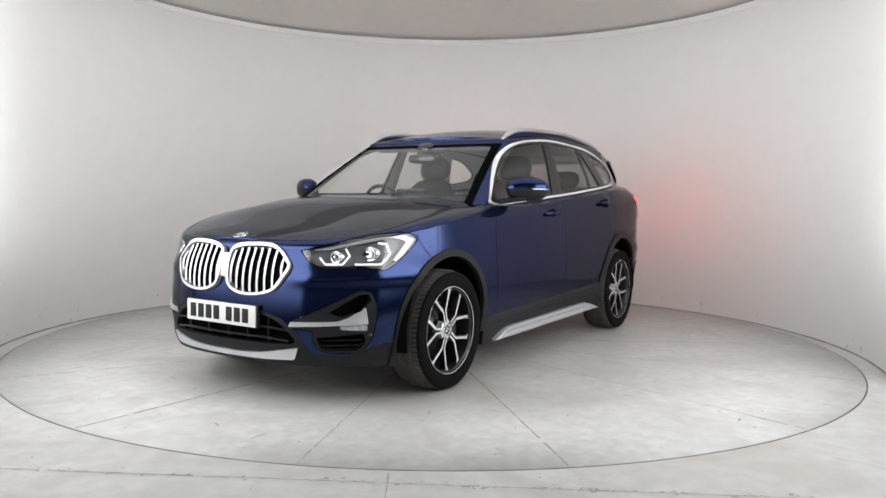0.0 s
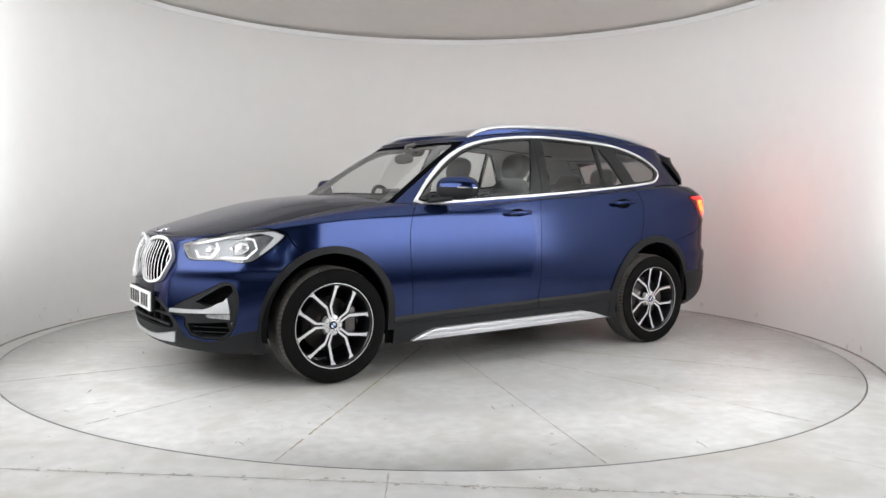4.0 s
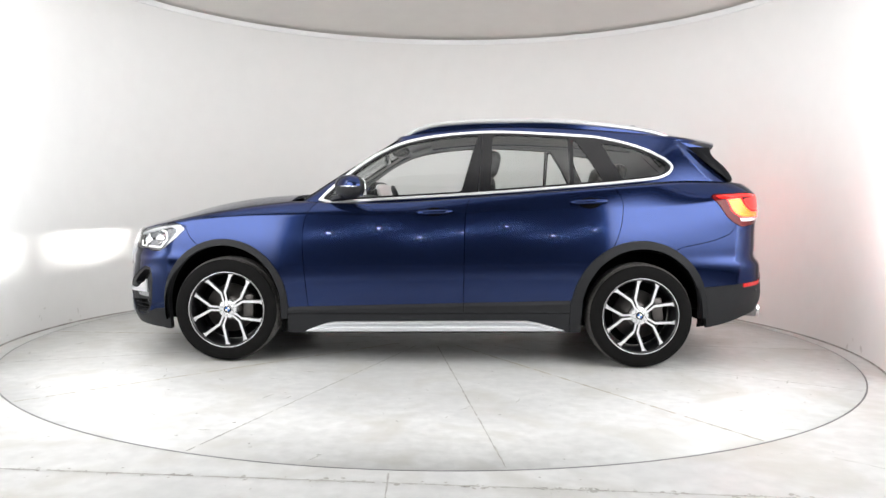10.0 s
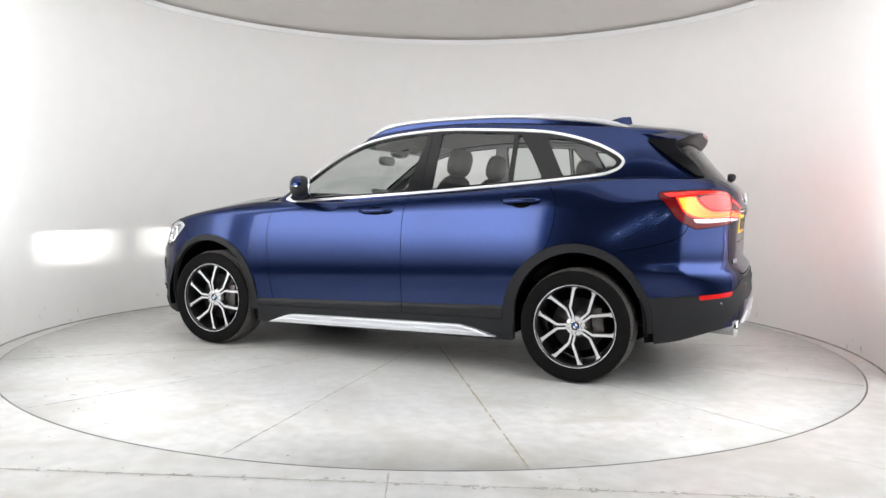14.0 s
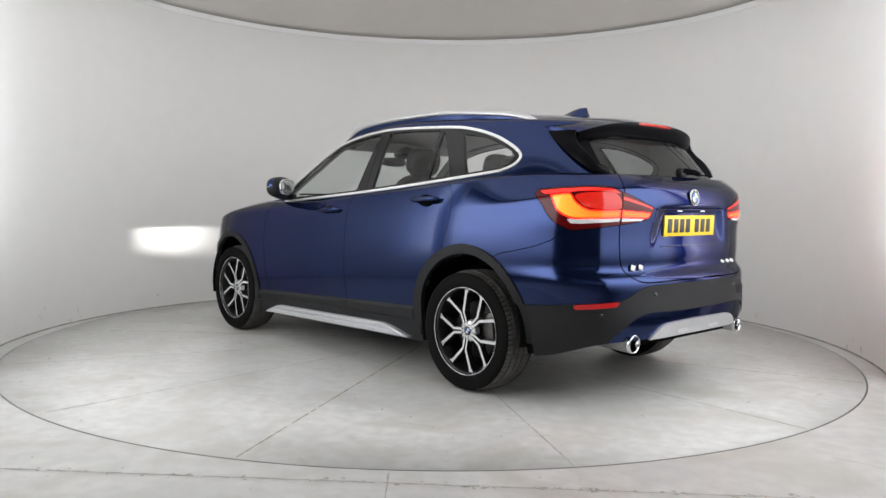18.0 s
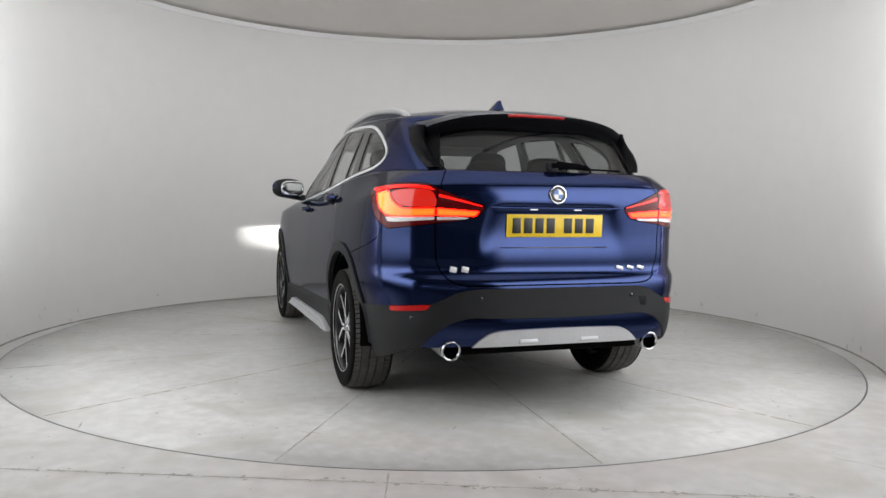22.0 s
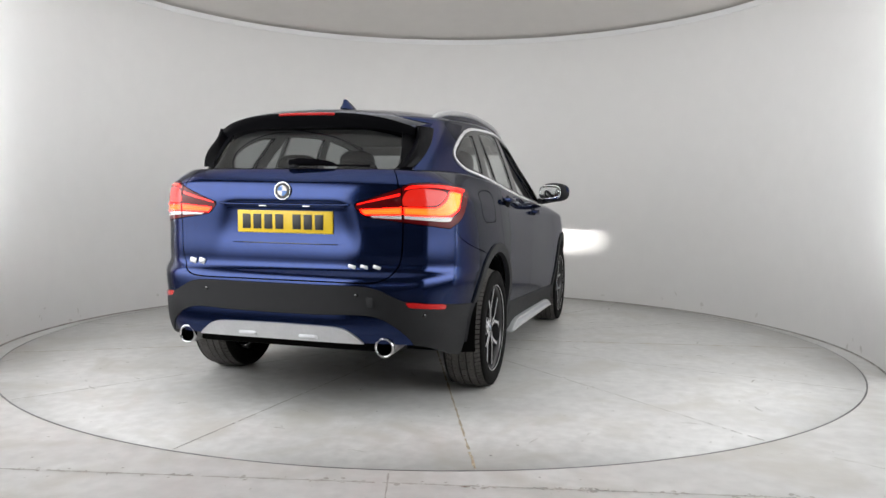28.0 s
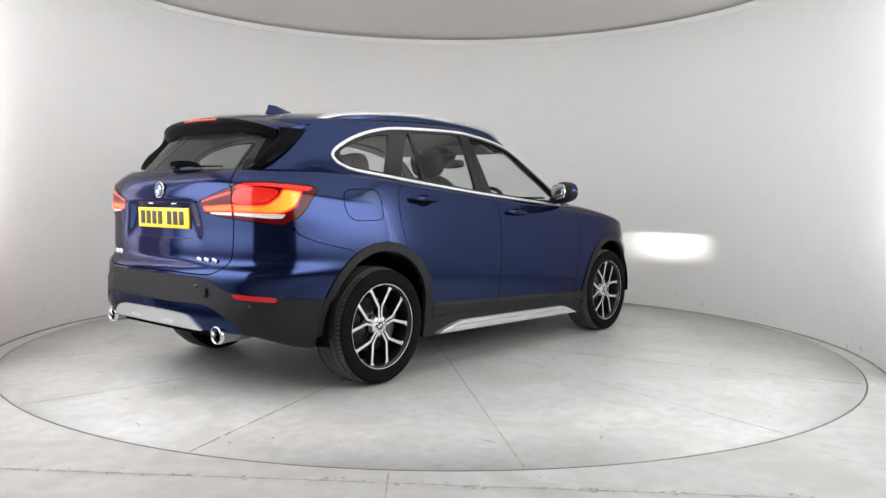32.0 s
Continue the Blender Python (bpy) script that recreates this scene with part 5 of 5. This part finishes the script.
st.matrix_basis = pose(-.30, .37, 1.00, 0, -22, 0)
for a in (0, 90, 180):
    block("spoke", (.02, .13 if a != 90 else .03, .03 if a != 90 else .13), (0, .085 * (1 if a == 0 else -1 if a == 180 else 0), -.085 if a == 90 else 0), CLOTHB, st, .006)
part("boss", shaped("boss", .03, .07, .06, 2.5), CLOTHB, st)


def seat(x, y):
    """A bucket seat with a headrest on two bright posts."""
    b = part("seat_cushion", shaped("seat_cushion", .26, .25, .10, 3), CLOTHB, car, "black leather front seat")
    b.location = (x, y, .62)
    k = part("backrest", shaped("backrest", .085, .25, .36, 3), CLOTHB, b)
    k.matrix_basis = pose(.29, 0, .27, 0, 16, 0)
    for sg in (-1, 1):
        w = part("bolster", shaped("bolster", .10, .055, .28, 2.6), CLOTHB, b)
        w.matrix_basis = pose(.25, sg * .20, .22, 0, 16, 0)
        part("headrest_post", tube("headrest_post", [(.385, sg * .05, .56), (.41, sg * .05, .66)], .006, 8), CHROME, b)
    h = part("headrest", shaped("headrest", .06, .135, .098, 2.8), CLOTHB, b)
    h.matrix_basis = pose(.40, 0, .70, 0, 14, 0)


seat(-.02, -.37)
seat(-.02, .37)
bench = part("rear_bench", shaped("rear_bench", .26, .66, .12, 4), CLOTHB, car, "black leather rear bench")
bench.location = (.86, 0, .66)
rb = part("backrest", shaped("backrest", .08, .64, .30, 4), CLOTHB, bench)
rb.matrix_basis = pose(.30, 0, .27, 0, 18, 0)
for y in (-.40, 0, .40):
    h = part("headrest", shaped("headrest", .05, .13, .075, 2.8), CLOTHB, bench)
    h.matrix_basis = pose(.40, y, .60 - (.03 if y == 0 else 0), 0, 14, 0)
block("parcel_cover", (.52, 1.20, .02), (1.60, 0, 1.07), TRIMG, car, .006)
block("console", (.95, .20, .22), (-.05, 0, .62), CLOTHB, car, .04)
for sg, own in ((-1, fdoor[0]), (1, fdoor[1])):
    block("door_card", (.98, .05, .62), (-.28, sg * .785, .72), TRIMG, own, .02, label="grey door lining")
for sg, own in ((-1, rdoor[0]), (1, rdoor[1])):
    block("door_card", (.66, .05, .66), (.57, sg * .785, .76), TRIMG, own, .02, label="grey door lining")
    block("load_side", (.60, .06, .30), (1.55, sg * .72, 1.0), TRIMG, car, .02)
# inner faces of roof and pillars
liner = cap([(x * .97 + .01, -y * .97 - 0, z - .035) for x, y, z in U0.V.reshape(-1, NU, 3)[:, -1]], lambda x: roof_rise(x) * .8, 2.4)
sheet("headlining", Patch(liner.V, -liner.N, liner.A, [f[::-1] for f in liner.F]), HEADL, car, 0, "pale headlining")
lin = upper_skin()
keep_ = lin
for poly in (W1, W2, W3, W4):
    keep_ = keep_.keep(-(np.maximum(keep_.field("xz", poly) - .012, keep_.field("xz", DLO) + .022)))
keep_ = keep_.keep(-np.maximum(np.maximum(abs(keep_.V[:, 1]) - (.70 - .175 * keep_.A[:, 1]), (keep_.A[:, 1] - .93) * .6), keep_.V[:, 0] + .02))
keep_ = keep_.keep(-np.maximum(np.maximum(abs(keep_.V[:, 1]) - (.55 - .065 * keep_.A[:, 1]), (keep_.A[:, 1] - .86) * .35), 1.7 - keep_.V[:, 0]))
pair("pillar_lining", Patch(keep_.V - keep_.N * .022, -keep_.N, keep_.A, [f[::-1] for f in keep_.F]), TRIMG, car, 0, "grey pillar lining")
mi = part("inside_mirror", shaped("inside_mirror", .02, .12, .036, 3), GLOSSB, car, "black inside mirror")
mi.location = (-.375, -.02, 1.36)
cm = part("camera_pod", shaped("camera_pod", .07, .08, .05, 2.5), GLOSSB, car, "black sensor pod behind the windscreen")
cm.location = (-.275, 0, 1.43)
for sg in (-1, 1):
    block("sun_visor", (.16, .36, .015), (-.13, sg * .33, 1.452), HEADL, car, .006, (0, -18, 0), "pale sun visor")

# ---- joints in the floor ----
def joint(name, p, q, width, m, parent, seed, label=""):
    """A worn joint: a thin broken line of uneven width, a hair proud of the floor."""
    rnd = random.Random(seed)
    a, b = Vector((*p, 0)), Vector((*q, 0))
    d = (b - a)
    n = Vector((-d.y, d.x, 0)).normalized()
    k = max(8, int(d.length / .03))
    v, f_ = [], []
    for i in range(k + 1):
        c = a + d * (i / k) + n * rnd.uniform(-.0015, .0015)
        w = width * rnd.uniform(.35, 1.5)
        v += [c + n * w / 2 + Vector((0, 0, .0012)), c - n * w / 2 + Vector((0, 0, .0012))]
    for i in range(k):
        if rnd.random() > .06:
            f_.append((2 * i + 1, 2 * i + 3, 2 * i + 2, 2 * i))
    return part(name, mesh(name, v, f_), m, parent, label)


SEAMS = [224.5, 251, 277.3, 302.1, 329.2, 355.4, 20.5, 47.9, 75, 102.5, 129, 155, 180, 203]
for i, a in enumerate(SEAMS):
    c, s = math.cos(radians(a)), math.sin(radians(a))
    joint("joint", (.35 * c, .35 * s), ((RD - .02) * c, (RD - .02) * s), .007 if i % 3 else .010, RUST if i % 3 == 0 else SEAM, disc, i)
gr = bpy.data.objects["ground"]
joint("joint", (-1.75, -2.975), (1.6, -3.215), .010, SEAM, gr, 40)
joint("joint", (-.165, -2.985), (-.155, -4.2), .007, SEAM, gr, 41)
joint("joint", (1.70, -2.74), (2.3, -3.3), .006, SEAM, gr, 42)
# small lamps far back in the hall
LED = glow("hall_led", (1, .97, .92), 300)
for i in range(9):
    lamp_ = part("hall_lamp", shaped("hall_lamp", .035, .035, .025, 2.0, n=8), LED)
    lamp_.location = (-2.6 + i * .65, -8.49, 1.55 + .35 * ((i * 7) % 3))
    tagged(lamp_, "small bright lamp on the dark hall wall", "lamp", "hall lamps")
# chips and stains
rnd = random.Random(5)
def specks(name, n, place, m, parent, smin, smax, label):
    v, f_ = [], []
    for _ in range(n):
        x, y = place()
        r, k = rnd.uniform(smin, smax), rnd.randint(5, 8)
        o, st_ = len(v), rnd.uniform(.35, 1)
        t0 = rnd.uniform(0, 3)
        for j in range(k):
            a = 2 * math.pi * j / k
            rr = r * rnd.uniform(.6, 1.2)
            px, py = rr * math.cos(a), rr * st_ * math.sin(a)
            v.append((x + px * math.cos(t0) - py * math.sin(t0), y + px * math.sin(t0) + py * math.cos(t0), .0016))
        f_.append(tuple(range(o, o + k)))
    return tagged(part(name, mesh(name, v, f_), m, parent, label), kind="stuff")


def cracks(name, n, place, m, parent, label):
    """Short wandering hairlines in the concrete."""
    v, f_ = [], []
    for _ in range(n):
        x, y = place()
        t0, w = rnd.uniform(0, 6.28), rnd.uniform(.0015, .0045)
        k = rnd.randint(2, 5)
        o = len(v)
        for j in range(k + 1):
            e = w * math.sin(math.pi * j / k) + .0004
            v += [(x - math.sin(t0) * e, y + math.cos(t0) * e, .0014), (x + math.sin(t0) * e, y - math.cos(t0) * e, .0014)]
            x, y = x + .022 * math.cos(t0), y + .022 * math.sin(t0)
            t0 += rnd.gauss(0, .16)
        f_ += [(o + 2 * j + 1, o + 2 * j + 3, o + 2 * j + 2, o + 2 * j) for j in range(k)]
    return tagged(part(name, mesh(name, v, f_), m, parent, label), kind="stuff")


def on_disc():
    r, a = RD * .97 * math.sqrt(rnd.random()), rnd.uniform(0, 2 * math.pi)
    return r * math.cos(a), r * math.sin(a)


def on_line():
    x = rnd.uniform(-1.7, 1.6)
    return x, -3.10 - .0716 * x + rnd.gauss(0, .012)


def on_rim():
    x = rnd.uniform(-1.9, 2.2)
    return x, rnd.uniform(-3.6, -math.sqrt(max(0, (RD + .05) ** 2 - x * x)))


cracks("hairline_crack", 80, on_disc, SEAM, disc, "short dark hairline cracks")
specks("floor_chip", 330, on_disc, SEAM, disc, .002, .010, "small dark chips in the concrete")
specks("pale_chip", 60, on_disc, mat("pale_chip", (.62, .61, .58), .8), disc, .003, .010, "small pale chips in the concrete")
specks("joint_chip", 130, on_line, SEAM, gr, .003, .016, "crumbled edges of the joint")
specks("floor_chip", 60, on_rim, SEAM, gr, .002, .008, "small dark chips in the concrete")


# scuffs low on the wall
v, f_ = [], []
for _ in range(26):
    a, z0 = rnd.uniform(-A_END * .6, math.pi + A_END * .6), abs(rnd.gauss(0, .10)) + .015
    w, h, lean = rnd.uniform(.004, .03), rnd.uniform(.004, .05), rnd.uniform(-.03, .03)
    o = len(v)
    for du, dz in ((-w, 0), (0, -h * .4), (w, h * .3), (w * .3, h), (-w * .6, h * .7)):
        b_ = a + (du + lean * dz / .05) / RW
        v.append(((RW - .0025) * math.cos(b_), WY + (RW - .0025) * math.sin(b_), z0 + dz))
    f_.append((o + 4, o + 3, o + 2, o + 1, o))
tagged(part("wall_scuff", mesh("wall_scuff", v, f_), mat("wall_scuff", (.68, .665, .64), .85, vary=.12, scale=30), wall, "faint grey scuffs low on the wall"), kind="stuff")

# backs and legs added to the unseen light panels; the backs block rearward light
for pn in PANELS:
    block("backing", (3.24, 2.54, .03), (0, 0, .022), DEEP, pn, .004, label="black backing added to stop light behind the panel")
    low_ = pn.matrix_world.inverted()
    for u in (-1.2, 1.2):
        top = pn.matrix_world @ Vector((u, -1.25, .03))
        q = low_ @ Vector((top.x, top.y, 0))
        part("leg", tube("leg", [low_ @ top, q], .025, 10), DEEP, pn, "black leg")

# ---- what turns ----
TURN = spline([(0, 56.4), (6, 21.5), (9, 4.3), (13, -18.7), (19, -53.8), (23, -77.6), (28, -107.1), (32, -130.6)])
CX, CY = .0216, -.1033


def motions():
    rows = [(t, float(TURN(t))) for t in range(0, 33, 2)]
    walk(disc, [(t, pose(0, 0, 0, 0, 0, a)) for t, a in rows])
    walk(car, [(t, pose(0, 0, 0, 0, 0, a) @ pose(CX, CY, 0)) for t, a in rows])


motions()
